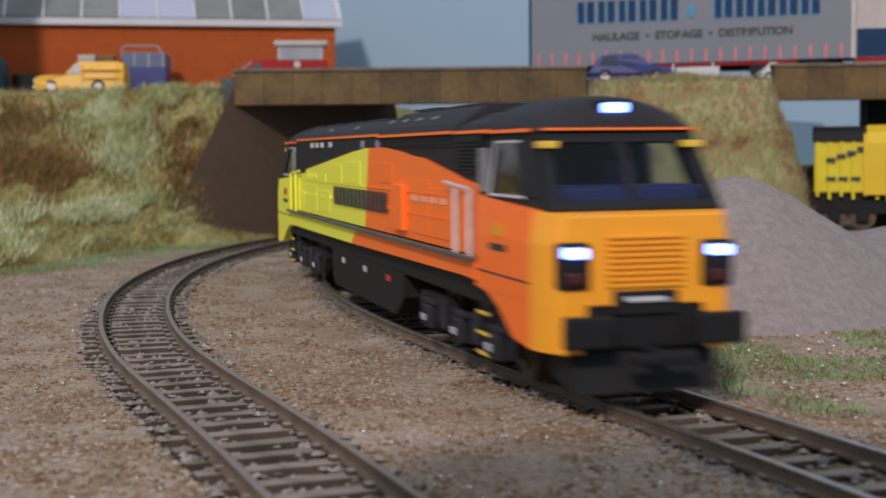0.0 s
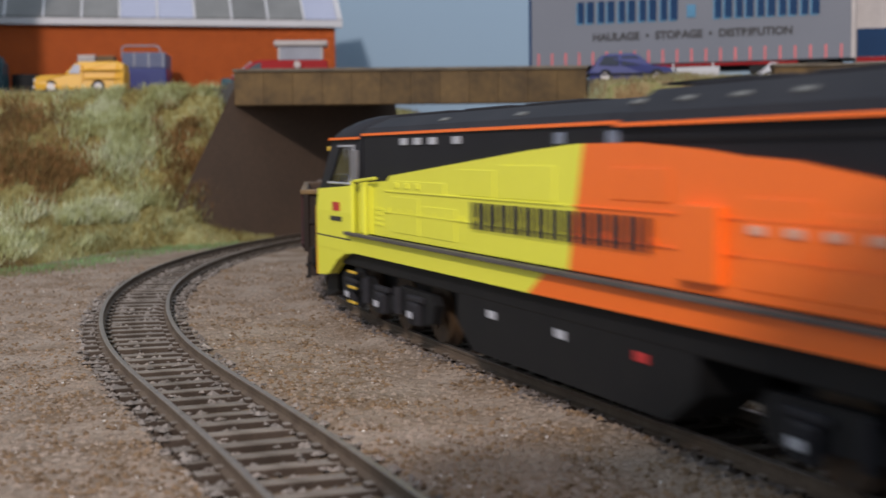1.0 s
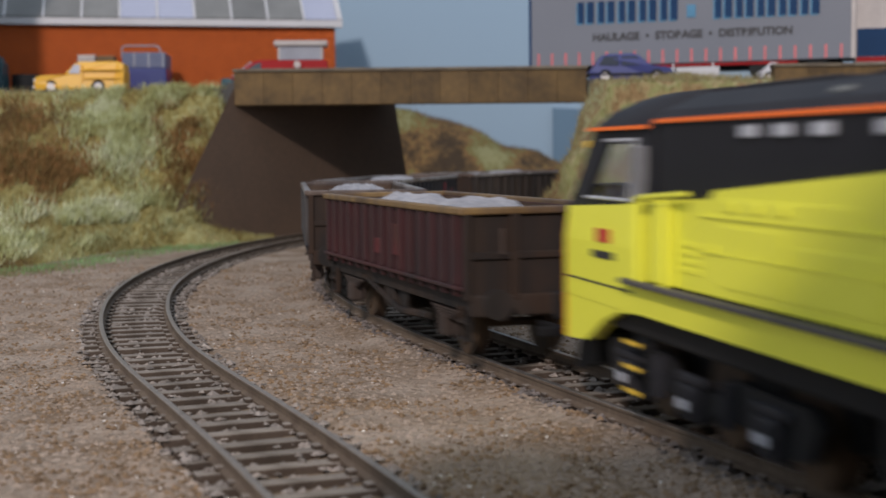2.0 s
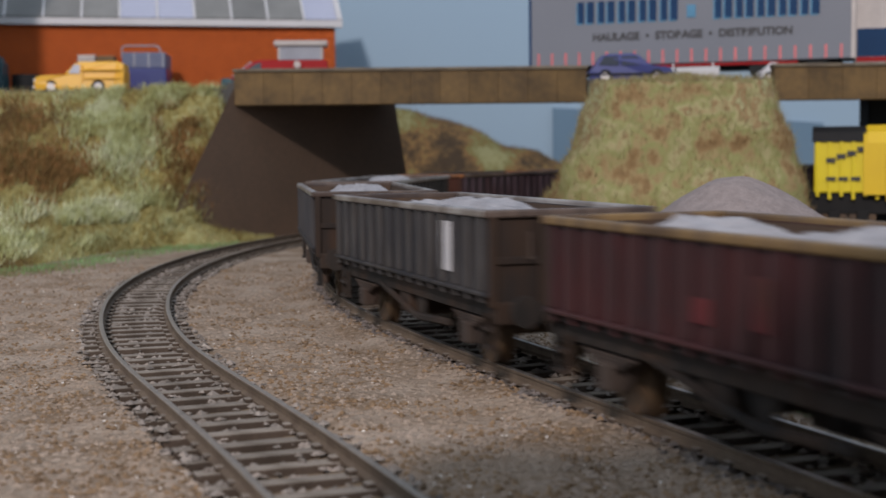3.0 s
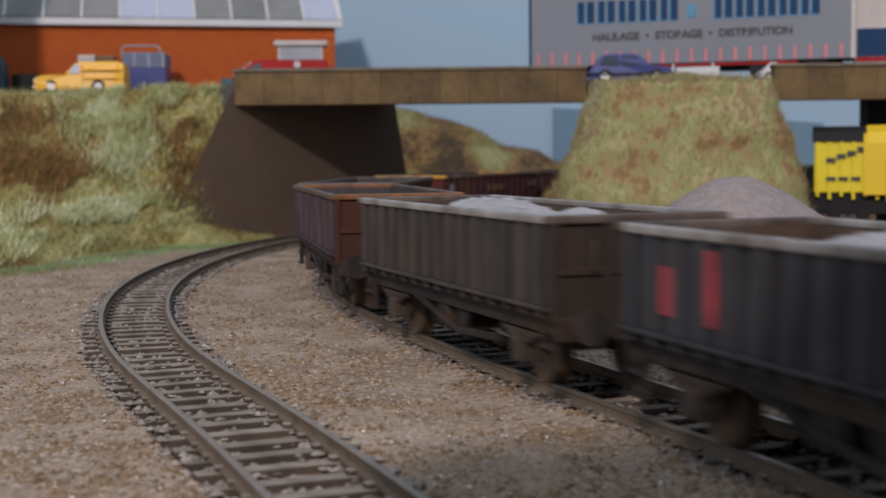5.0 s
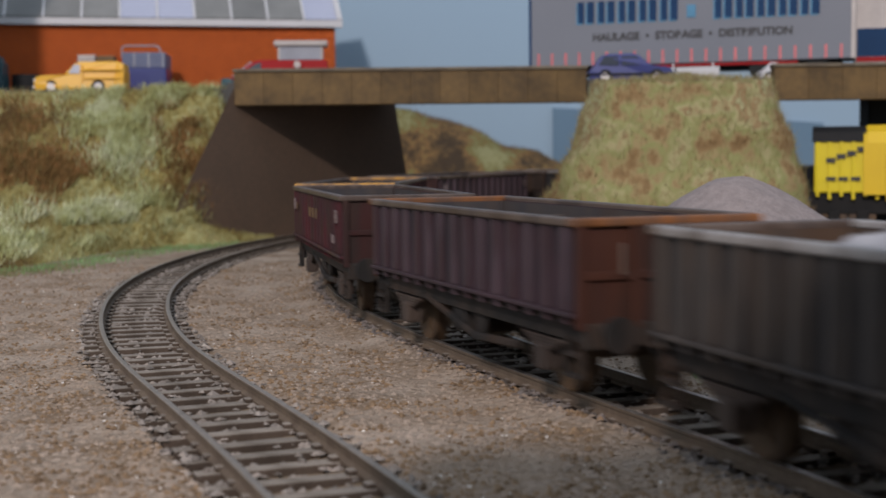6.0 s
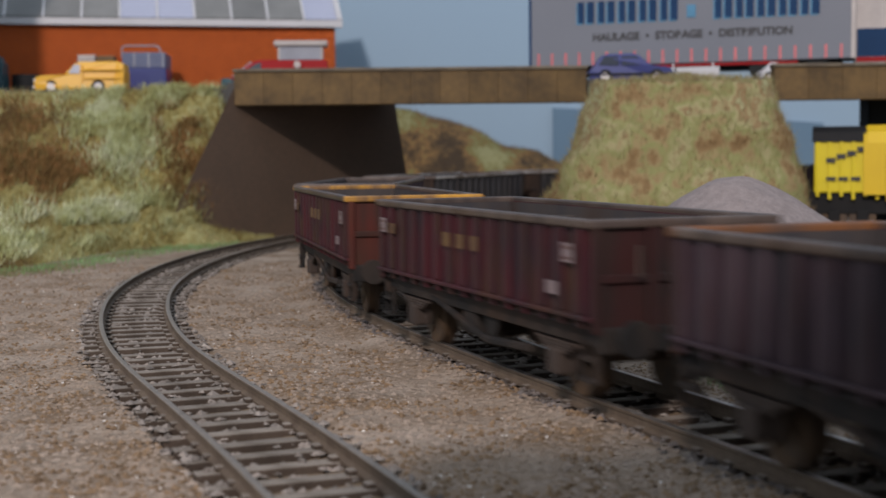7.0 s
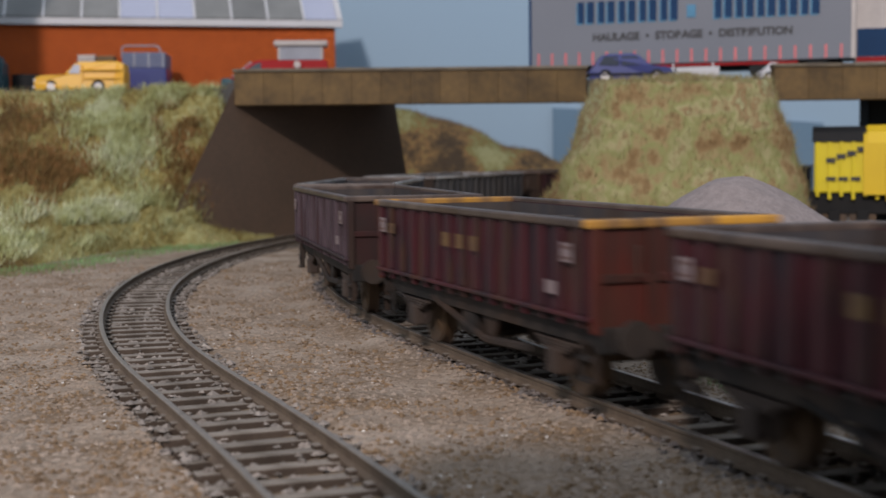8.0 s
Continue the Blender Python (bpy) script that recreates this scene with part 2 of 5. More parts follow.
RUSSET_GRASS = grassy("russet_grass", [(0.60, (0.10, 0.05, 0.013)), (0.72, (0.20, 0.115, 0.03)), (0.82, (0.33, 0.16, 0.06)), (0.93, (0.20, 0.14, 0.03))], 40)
HILL_GRASS = grassy("hill_grass", [(0.58, (0.04, 0.024, 0.010)), (0.67, (0.09, 0.055, 0.02)), (0.73, (0.18, 0.10, 0.034)), (0.79, (0.14, 0.13, 0.042)), (0.88, (0.22, 0.215, 0.10))], 22)
VERGE_GRASS = grassy("verge_grass", [(0.62, (0.20, 0.15, 0.07)), (0.72, (0.13, 0.20, 0.06)), (0.80, (0.18, 0.31, 0.12)), (0.94, (0.30, 0.38, 0.20))], 40)
RUST_FENCE = material("rusty_wood", (0.20, 0.13, 0.07), 0.85, scale=200)


def build_backdrop():
    bm = bmesh.new()
    box(bm, -900, 1000, 1080, 1095, -60, 700)
    return tagged(finish("backdrop", bm, SKY), "pale blue painted sky board behind the layout", "backdrop", kind="structure")


backdrop = build_backdrop()
DISTANCE_BLUE = material("painted_distance", (0.115, 0.19, 0.27), 0.85, other=(0.135, 0.21, 0.28), scale=12, bump=0)
bm = bmesh.new()
prism(bm, [(88, -20), (302, -20), (302, 61), (180, 70), (88, 75)], 1076, 1079.6)
part("painted_distance", bm, DISTANCE_BLUE, backdrop, "darker blue painted distance at the foot of the sky")


def sheet(name, point, nu, nv, mat, label, category, kind=""):
    """A mesh over u, v from 0 to 1, through point(u, v) in mm."""
    verts = []
    for j in range(nv + 1):
        for i in range(nu + 1):
            x, y, z = point(i / nu, j / nv)
            verts.append((x * MM, y * MM, z * MM))
    n = nu + 1
    faces = [(j * n + i, j * n + i + 1, (j + 1) * n + i + 1, (j + 1) * n + i) for j in range(nv) for i in range(nu)]
    mesh = bpy.data.meshes.new(name)
    mesh.from_pydata(verts, [], faces)
    mesh.materials.append(mat)
    for f in mesh.polygons:
        f.use_smooth = True
    return tagged(new(name, mesh), label, category, kind=kind)


def blades(name, points, mat, label, low=2.0, high=4.5, width=0.4, lean=0.9):
    """Fibres of static grass, one thin leaf for each point."""
    verts, faces = [], []
    for x, y, z in points:
        a, h = random.uniform(0, math.tau), random.uniform(low, high)
        dx, dy = math.cos(a) * lean * h * random.random(), math.sin(a) * lean * h * random.random()
        b = random.uniform(0, math.tau)
        wx, wy = math.cos(b) * width / 2, math.sin(b) * width / 2
        i = len(verts)
        verts += [((x - wx) * MM, (y - wy) * MM, (z - 0.4) * MM), ((x + wx) * MM, (y + wy) * MM, (z - 0.4) * MM), ((x + dx) * MM, (y + dy) * MM, (z + h * 0.8) * MM)]
        faces.append((i, i + 1, i + 2))
    mesh = bpy.data.meshes.new(name)
    mesh.from_pydata(verts, [], faces)
    mesh.materials.append(mat)
    return tagged(new(name, mesh), label, "grass", kind="stuff")


def lerp(table, u):
    us = [r[0] for r in table]
    return [float(np.interp(u, us, [r[i] for r in table])) for i in range(1, len(table[0]))]


# left bank: foot, crest and back of the slope, from the far left to the abutment
BANK_FOOT = [(0, -520, 470), (0.45, -200, 505), (0.62, -172, 545), (0.82, -150, 640), (0.93, -129, 662), (1, -117, 694)]
BANK_TOP = [(0, -520, 706, 77.5), (0.45, -270, 716, 74.5), (0.8, -160, 714, 75.0), (0.9, -128, 712, 76.0), (1, -97, 732, 77.0)]


def bank_point(u, v):
    fx, fy = lerp(BANK_FOOT, u)
    tx, ty, tz = lerp(BANK_TOP, u)
    rise = v ** 1.25 if v < 0.4 else 0.4 ** 1.25 + (v - 0.4) / 0.6 * (1 - 0.4 ** 1.25)
    x, y, z = fx + (tx - fx) * v, fy + (ty - fy) * v, -4 + (tz + 4) * rise
    lump = math.sin(math.pi * min(1, max(0, v))) * (1 if u < 0.97 else (1 - u) / 0.03)
    z += lump * (8 * height_noise(x, y, 0.024, 3) + 5 * height_noise(x, z, 0.06, 9))
    y += lump * (8 * height_noise(x, z, 0.03, 5) + 3 * height_noise(x, z, 0.09, 1))
    return x, y, z


left_bank = sheet("embankment", bank_point, 110, 40, BANK_GRASS, "steep bank covered in pale green and brown static grass", "embankment", "structure")
pts = [bank_point(random.random() ** 0.75, random.random()) for _ in range(34000)]
pts += [bank_point(random.uniform(0.3, 1), random.uniform(0.95, 1.0)) for _ in range(1500)]
blades("grass", pts, BANK_GRASS, "tufts of pale green static grass on the bank", 2.0, 6.0, 0.45)


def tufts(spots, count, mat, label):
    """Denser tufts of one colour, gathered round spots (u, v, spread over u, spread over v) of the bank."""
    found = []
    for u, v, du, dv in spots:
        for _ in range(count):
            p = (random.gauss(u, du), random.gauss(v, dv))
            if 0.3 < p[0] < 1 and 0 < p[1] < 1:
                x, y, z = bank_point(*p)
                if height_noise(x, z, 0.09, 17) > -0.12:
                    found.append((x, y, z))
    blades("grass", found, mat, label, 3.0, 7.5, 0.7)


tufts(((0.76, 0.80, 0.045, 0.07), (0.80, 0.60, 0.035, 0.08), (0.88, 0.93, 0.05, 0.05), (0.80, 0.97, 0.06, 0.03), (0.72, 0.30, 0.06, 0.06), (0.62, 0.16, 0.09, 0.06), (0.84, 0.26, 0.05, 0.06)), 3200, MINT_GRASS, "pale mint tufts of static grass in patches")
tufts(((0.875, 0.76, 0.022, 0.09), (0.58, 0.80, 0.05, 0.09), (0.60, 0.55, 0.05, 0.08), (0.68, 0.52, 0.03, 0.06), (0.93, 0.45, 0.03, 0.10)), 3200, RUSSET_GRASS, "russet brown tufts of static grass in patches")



# low grass banked against the foot of the abutment wall
def fringe_point(u, v):
    k = -102 + 82 * u
    wx, wy = wall_point(k)
    high = float(np.interp(k, [-102, -90, -82, -74, -66, -42, -20], [1, 9, 16, 15, 10, 5, 1.5]))
    out = 20 * (1 - u) + 6
    z = -4.5 + high * (1 - v) + 1.5 * height_noise(k, v * 20, 0.09, 5)
    return wx - 2 + out * v * 0.8, wy + 1 - out * v * 0.6, z


def wall_point(k):
    return -79 + 0.6 * k, 742 + 0.8 * k


sheet("wall_fringe", fringe_point, 30, 10, BANK_GRASS, "low grass banked against the abutment foot", "grass", "structure")
blades("grass", [fringe_point(random.random(), random.random()) for _ in range(2500)], BANK_GRASS, "grass tufts at the abutment foot", 1.5, 4.0, 0.45)

# the road level behind the bank and over the bridge
bm = bmesh.new()
box(bm, -620, -150, 716, 1075, 60, 76)
box(bm, -150, -100, 716, 1075, 60, 76)
box(bm, -100, -62, 802, 1075, 60, 76)
tagged(finish("road_plateau", bm, TARMAC), "grey tarmac yard raised behind the bank", "ground", kind="structure")


# abutment: a smooth brown wall along the tracks, under the deck
bm = bmesh.new()
(ax, ay), (bx, by) = wall_point(-90), wall_point(104)
ring = [(ax, ay), (bx, by), (bx - 60, by + 30), (ax, ay + 60)]
low = [bm.verts.new((x, y, -6)) for x, y in ring]
tops = (12, 77, 77, 12)
brk = wall_point(-46)
vt = [bm.verts.new((x - (12 if i == 1 else 0), y - (16 if i == 1 else 0), z)) for i, ((x, y), z) in enumerate(zip(ring, tops))]
mid_low, mid_top = bm.verts.new((*brk, -6)), bm.verts.new((*brk, 77))
bk_low, bk_top = bm.verts.new((brk[0], brk[1] + 60, -6)), bm.verts.new((brk[0], brk[1] + 60, 77))
for f in ((low[0], mid_low, mid_top, vt[0]), (mid_low, low[1], vt[1], mid_top), (low[1], low[2], vt[2], vt[1]), (low[2], bk_low, bk_top, vt[2]), (bk_low, low[3], vt[3], bk_top), (low[3], low[0], vt[0], vt[3]), (vt[0], mid_top, bk_top, vt[3]), (mid_top, vt[1], vt[2], bk_top)):
    bm.faces.new(f)
abutment = tagged(finish("abutment", bm, CONCRETE), "smooth dark brown card abutment wall of the bridge", "bridge wall", kind="structure")

# bridge: deck on two spans, each with a stone-faced parapet beam of separate blocks
bridge = thing("road_bridge", "model road bridge with brown stone-faced beams on two spans", "bridge")
part("deck", boxed(-112, 330, 712, 800, 70, 78.6, 0.5), TARMAC, bridge, "dark grey road deck")


def beam(x0, x1, n):
    span = part("beam", boxed(x0, x1, 706, 712, 66.4, 83.6), BEAM, bridge, "brown weathered stone-faced beam")
    step = (x1 - x0) / n
    for i in range(n):
        bm = boxed(x0 + i * step + 0.04, x0 + (i + 1) * step - 0.04, 704, 706.2, 66.6, 83.2, 0.22)
        part("block", bm, BEAM, span)
    part("coping", boxed(x0 - 0.6, x1 + 0.6, 703, 712.6, 83.6, 85.3, 0.4), BEAM_TOP, span, "greyish coping along the beam")


BEAM_TOP = material("coping_stone", (0.17, 0.14, 0.10), 0.85, other=(0.10, 0.08, 0.06), scale=120, bump=0.4)
beam(-107, 75, 12)
beam(172, 330, 9)
part("pier", boxed(236, 300, 752, 770, -4, 70, 1.0), BLACK, bridge, "black square pier under the deck")


# island bank between the two spans
def island_point(u, v):
    a = u * math.tau
    c, s = math.cos(a), math.sin(a)
    r = (abs(c) ** 3.4 + abs(s) ** 3.4) ** (-1 / 3.4)
    k = 1 - v
    hx, hy = 42 + (42 if c < 0 else 17) * k ** 1.15, 30 + 22 * k
    x = 118 + c * r * hx + (6 * k if c < 0 else 4 * k)
    y = 668 + s * r * hy + max(0, 0.35 * (90 - x)) * (s < 0.4) * 0.3
    if s > 0.2 and c < 0:
        x += 22 * s * k
    z = -5 + 78.5 * min(1, v * 1.02)
    w = min(1, 4 * (1 - v) + 0.35)
    x += w * 4.5 * height_noise(a * 20, z, 0.06, 2)
    y += w * 4.5 * height_noise(a * 20, z, 0.06, 6)
    return x, y, z + (1.5 * height_noise(x, y, 0.08, 4) if v > 0.9 else 0)


def island_all(u, v):
    if v <= 0.8:
        return island_point(u, v / 0.8)
    x, y, z = island_point(u, 1.0)
    k = (1 - v) / 0.2
    return 118 + (x - 118) * k, 668 + (y - 668) * k, z + 2.5 * (1 - k)


sheet("island_bank", island_all, 90, 36, ISLAND_GRASS, "steep-sided grassy mound between the bridge spans", "embankment", "structure")
pts = [island_all(random.random(), random.random()) for _ in range(17000)]
blades("grass", pts, ISLAND_GRASS, "olive and tan static grass on the mound", 2.0, 5.5, 0.4)


# low hill behind the bridge
def hill_point(u, v):
    x = -75 + 230 * u
    top = float(np.interp(x, [-75, -45, -20, 20, 40, 75, 95, 155], [80, 78, 71, 59, 48, 38, 30, 6]))
    y = 1000 + 60 * v + 8 * height_noise(x, v * 40, 0.03, 8)
    z = -5 + (top + 5) * math.sin(min(1, v * 1.15) * math.pi / 2) + 4 * height_noise(x, y, 0.06, 4) * (v > 0.2)
    return x, y, z


sheet("far_bank", hill_point, 50, 18, HILL_GRASS, "low grassy hill before the painted sky", "embankment", "structure")
pts = [hill_point(random.random(), random.random()) for _ in range(3500)]
blades("grass", pts, HILL_GRASS, "tan and green static grass on the far hill", 1.5, 4, 0.5)


# heaps of gravel inside the curve
def heap(cx, cy, r, h, label):
    def point(u, v):
        a, k = u * math.tau, v
        rr = r * k * (1 + 0.06 * math.sin(3 * a + cx) + 0.05 * height_noise(math.cos(a) * 30, math.sin(a) * 30, 0.05, cx))
        x, y = cx + math.cos(a) * rr, cy + math.sin(a) * rr
        z = -5 + (h + 5) * (1.022 - math.sqrt(k * k + 0.045)) / 1.022 + 0.8 * height_noise(x, y, 0.12, 3)
        return x, y, z
    return sheet("gravel_cone", point, 72, 30, PILE, label, "gravel heap"), point


_, heap_point = heap(83, 385, 60, 44.5, "cone-shaped heap of fine grey-brown gravel")
_, low_heap_point = heap(165, 470, 90, 20.0, "low spread heap of brown gravel on the ground")


def pebbles(name, points, mat, label, low=0.5, high=1.3, flat=0.7):
    """Small angular stones, each of eight faces."""
    verts, faces = [], []
    for x, y, z in points:
        r, i = random.uniform(low, high), len(verts)
        a = random.uniform(0, math.tau)
        for dx, dy, dz in ((1, 0, 0), (0, 1, 0), (-1, 0, 0), (0, -1, 0), (0.2, 0.1, 0.8), (0, 0, -0.6)):
            k = r * random.uniform(0.65, 1.25)
            verts.append(((x + k * (dx * math.cos(a) - dy * math.sin(a))) * MM, (y + k * (dx * math.sin(a) + dy * math.cos(a))) * MM, (z + k * dz * flat) * MM))
        for p, q in ((0, 1), (1, 2), (2, 3), (3, 0)):
            faces += [(i + p, i + q, i + 4), (i + q, i + p, i + 5)]
    mesh = bpy.data.meshes.new(name)
    mesh.from_pydata(verts, [], faces)
    mesh.materials.append(mat)
    return tagged(new(name, mesh), label, "gravel", kind="stuff")


def near_track(x, y, line, reach):
    i = int(np.argmin((line[1] - x) ** 2 + (line[2] - y) ** 2))
    return math.hypot(line[1][i] - x, line[2][i] - y) < reach


pts = []
for _ in range(34000):
    y = 140 + 420 * random.random() ** 1.3
    x = random.uniform(-0.36, 0.36) * y
    if not near_track(x, y, OUTER, 13.8) and not near_track(x, y, INNER, 11.5):
        pts.append((x, y, ground_height(x, y) + random.uniform(-0.25, 0.1)))
pebbles("ground_cover", pts, STONE, "loose brown ballast grains over the ground", 0.4, 0.95, 0.5)
pts, pale = [], []
for _ in range(30000):
    y = 140 + 420 * random.random() ** 1.3
    x = random.uniform(-0.36, 0.36) * y
    if height_noise(x, y, 0.11, 21) > -0.12 and not near_track(x, y, OUTER, 13.8) and not near_track(x, y, INNER, 11.5):
        (pts if random.random() < 0.95 else pale).append((x, y, ground_height(x, y) + random.uniform(-0.2, 0.15)))
pebbles("brown_grains", pts, BROWN_STONE, "amber brown grains in drifts over the ground", 0.35, 0.85, 0.75)
pebbles("pale_grains", pale, PALE_STONE, "scattered pale grains over the ground", 0.2, 0.45)
pts, dark = [], []
for k in range(57):
    for side in (-1, 1):
        for _ in range(11):
            x, y, _th = on_track(OUTER, -60 + k * 8.5 + random.gauss(0, 1.2), side * random.uniform(9.8, 14.6))
            pts.append((x, y, -2.55 + random.uniform(-0.7, 0.25)))
for _ in range(3800):
    x, y, _th = on_track(INNER, random.uniform(-60, 420), random.choice((-1, 1)) * (9.9 + 5.5 * random.random() ** 1.3))
    if height_noise(x, y, 0.3, 31) > -0.2:
        dark.append((x, y, -2.4 + random.uniform(-0.6, 0.3)))
for _ in range(2600):
    line = random.choice((OUTER, INNER))
    lat = random.choice((-1, 1)) * (7.4 - 7 * random.random() ** 2.2)
    x, y, _th = on_track(line, random.uniform(-60, 420), lat)
    pts.append((x, y, -3.1 + random.uniform(-0.5, 0.35)))
pebbles("track_ballast", pts, GREY_STONE, "grey-brown stones packed round the sleepers", 0.45, 1.25)
pebbles("dark_ballast", dark, DARK_STONE, "dark grey stones along the running rails", 0.45, 1.15)
# grass on the inside of the curve, and the green fringe at the foot of the left bank
pts = []
for _ in range(15000):
    x, y = random.uniform(50, 150), random.uniform(225, 345)
    if height_noise(x, y, 0.03, 11) > -0.15 and not near_track(x, y, INNER, 24) and math.hypot(x - 83, y - 385) > 61:
        pts.append((x, y, ground_height(x, y)))
blades("grass", pts, VERGE_GRASS, "short green static grass beside the track", 0.8, 3.0, 0.3, 1.6)
pts = []
for _ in range(16000):
    u, k = random.random(), random.random()
    fx, fy = lerp(BANK_FOOT, u)
    x, y = fx + 6 + k * 26, fy - 4 - 30 * k * random.random()
    if random.random() > k * 1.05 and not near_track(x, y, OUTER, 22):
        pts.append((x, y, ground_height(x, y)))
blades("grass", pts, VERGE_GRASS, "green grass fringe along the foot of the bank", 1.0, 3.2, 0.4, 1.2)

pts = []
for _ in range(70):
    x, y = random.uniform(62, 120), random.uniform(235, 330)
    if not near_track(x, y, INNER, 26) and math.hypot(x - 83, y - 385) > 61:
        pts.append((x, y, ground_height(x, y) + 0.8))
pebbles("verge_specks", pts, PALE_STONE, "bright pale specks among the verge grass", 0.25, 0.6)
blades("grass", pts[:24], PALE_STONE, "long pale fibres lying in the verge grass", 1.2, 2.2, 0.22, 4.5)

# black camera body behind the lens, which throws its shadow over the near ground
camera_body = thing("compact_camera", "black compact camera standing at the layout edge", "camera")
part("body", boxed(-56, 62, -46, -14, -3.4, 140, 4), BLACK, camera_body)
part("grip", boxed(44, 70, -50, -12, -3.4, 90, 5), BLACK, camera_body)

# board out of view, added to throw shade on the garage's left end
wall_left = tagged(finish("wall_left", boxed(-640, -277.8, 738, 746, 76, 420, 1), WHITE), "unseen plain board added to shade the garage end", "wall", kind="structure")

# ---- the train ----
RIDE = (-0.0028, 0.3154, -2.9872, -133.9655, 416.0441)   # where the first wagon front stands along the inner track, mm, by powers of seconds
PITCH = 130.5


def ride(t):
    return float(np.polyval(RIDE, t))


def vehicle_pose(s_mid, half):
    """A vehicle whose two axles or bogies stand half mm before and behind s_mid; it faces the near end."""
    ax, ay, _ = on_track(INNER, s_mid - half)
    bx, by, _ = on_track(INNER, s_mid + half)
    return Matrix.Translation(((ax + bx) / 2 * MM, (ay + by) / 2 * MM, 0)) @ Matrix.Rotation(math.atan2(ay - by, ax - bx), 4, "Z")


def weathered(name, base, dirt, rough=0.6, streak=1.0, rust=(0.045, 0.022, 0.011), rusty=0.55):
    """Paint with dirt in upright streaks, and blotches of rust."""
    mat = bpy.data.materials.new(name)
    mat.use_nodes = True
    nodes, links = mat.node_tree.nodes, mat.node_tree.links
    bsdf = nodes["Principled BSDF"]
    coord = nodes.new("ShaderNodeTexCoord")
    info = nodes.new("ShaderNodeObjectInfo")
    shift = nodes.new("ShaderNodeMath")
    shift.operation = "MULTIPLY"
    shift.inputs[1].default_value = 37.0
    links.new(info.outputs["Random"], shift.inputs[0])

    def cloud(sx, sz, detail):
        mapping = nodes.new("ShaderNodeMapping")
        mapping.inputs["Scale"].default_value = (sx, sx, sz)
        links.new(coord.outputs["Object"], mapping.inputs["Vector"])
        links.new(shift.outputs[0], mapping.inputs["Location"])
        tex = nodes.new("ShaderNodeTexNoise")
        tex.inputs["Scale"].default_value, tex.inputs["Detail"].default_value = 1.0, detail
        links.new(mapping.outputs["Vector"], tex.inputs["Vector"])
        return tex.outputs["Fac"]

    def blend(fac, low, high, a, colour, most=1.0):
        rng = nodes.new("ShaderNodeMapRange")
        rng.inputs["From Min"].default_value, rng.inputs["From Max"].default_value, rng.inputs["To Max"].default_value = low, high, most
        links.new(fac, rng.inputs["Value"])
        mix = nodes.new("ShaderNodeMix")
        mix.data_type = "RGBA"
        mix.inputs[7].default_value = (*colour, 1)
        links.new(rng.outputs["Result"], mix.inputs[0])
        if isinstance(a, tuple):
            mix.inputs[6].default_value = (*a, 1)
        else:
            links.new(a, mix.inputs[6])
        return mix.outputs[2]

    add = nodes.new("ShaderNodeMath")
    add.operation = "MULTIPLY_ADD"
    links.new(cloud(260, 30, 4), add.inputs[0])
    add.inputs[1].default_value = streak
    links.new(cloud(55, 55, 5), add.inputs[2])
    mid = 0.5 + 0.5 * streak
    colour = blend(add.outputs[0], mid - 0.17, mid + 0.19, tuple(base), dirt)
    colour = blend(cloud(75, 40, 5), 0.50, 0.66, colour, rust, rusty)
    links.new(colour, bsdf.inputs["Base Color"])
    bsdf.inputs["Roughness"].default_value, bsdf.inputs["Specular IOR Level"].default_value = rough, 0.3
    relief = nodes.new("ShaderNodeBump")
    relief.inputs["Strength"].default_value, relief.inputs["Distance"].default_value = 0.25, 0.0002
    links.new(add.outputs[0], relief.inputs["Height"])
    links.new(relief.outputs["Normal"], bsdf.inputs["Normal"])
    return mat


LIME = material("lime_paint", (0.84, 0.82, 0.07), 0.38, other=(0.80, 0.78, 0.06), scale=25, fine=400, bump=0.03)
ORANGE = material("orange_paint", (0.97, 0.175, 0.014), 0.42, other=(0.92, 0.16, 0.013), scale=25, fine=400, bump=0.03)
AMBER = material("amber_paint", (0.80, 0.32, 0.012), 0.42, other=(0.75, 0.295, 0.012), scale=25, fine=400, bump=0.03)
LOCO_BLACK = material("loco_black", (0.008, 0.008, 0.011), 0.65, other=(0.012, 0.012, 0.015), scale=40, bump=0.04)
LOCO_ROOF = material("loco_roof", (0.013, 0.013, 0.017), 0.7, other=(0.023, 0.022, 0.025), scale=60, bump=0.08)
WALKWAY = material("walkway_grey", (0.11, 0.10, 0.09), 0.7, scale=120)
DARK_TEXT = material("dark_lettering", (0.03, 0.028, 0.03), 0.6, bump=0)
PALE_GREY = material("pale_grey", (0.55, 0.56, 0.60), 0.45, bump=0)
PLATE_PALE = material("plate_pale", (0.75, 0.42, 0.30), 0.5, bump=0)
ROOF_DUST = material("roof_dust", (0.17, 0.17, 0.155), 0.6, bump=0)
VENT_BLUE = material("vent_blue_grey", (0.20, 0.23, 0.30), 0.5, bump=0)
MID_GREY = material("mid_grey", (0.20, 0.195, 0.20), 0.6)
HANDRAIL = material("white_handrail", (0.62, 0.58, 0.56), 0.4, bump=0)
STEP_YELLOW = material("step_yellow", (0.8, 0.52, 0.05), 0.5, bump=0)
TAIL_RED = material("tail_red", (0.06, 0.006, 0.006), 0.3, bump=0)
SIGNAL_RED = material("signal_red", (0.55, 0.03, 0.03), 0.5, bump=0)
CAB_GLASS = glass("cab_glass", (0.75, 0.80, 0.88))
SEAT_BLUE = material("seat_blue", (0.03, 0.04, 0.14), 0.7, bump=0.1)
HEADLAMP = glowing("headlamp_glow", (0.15, 0.24, 1.0), 8.0)
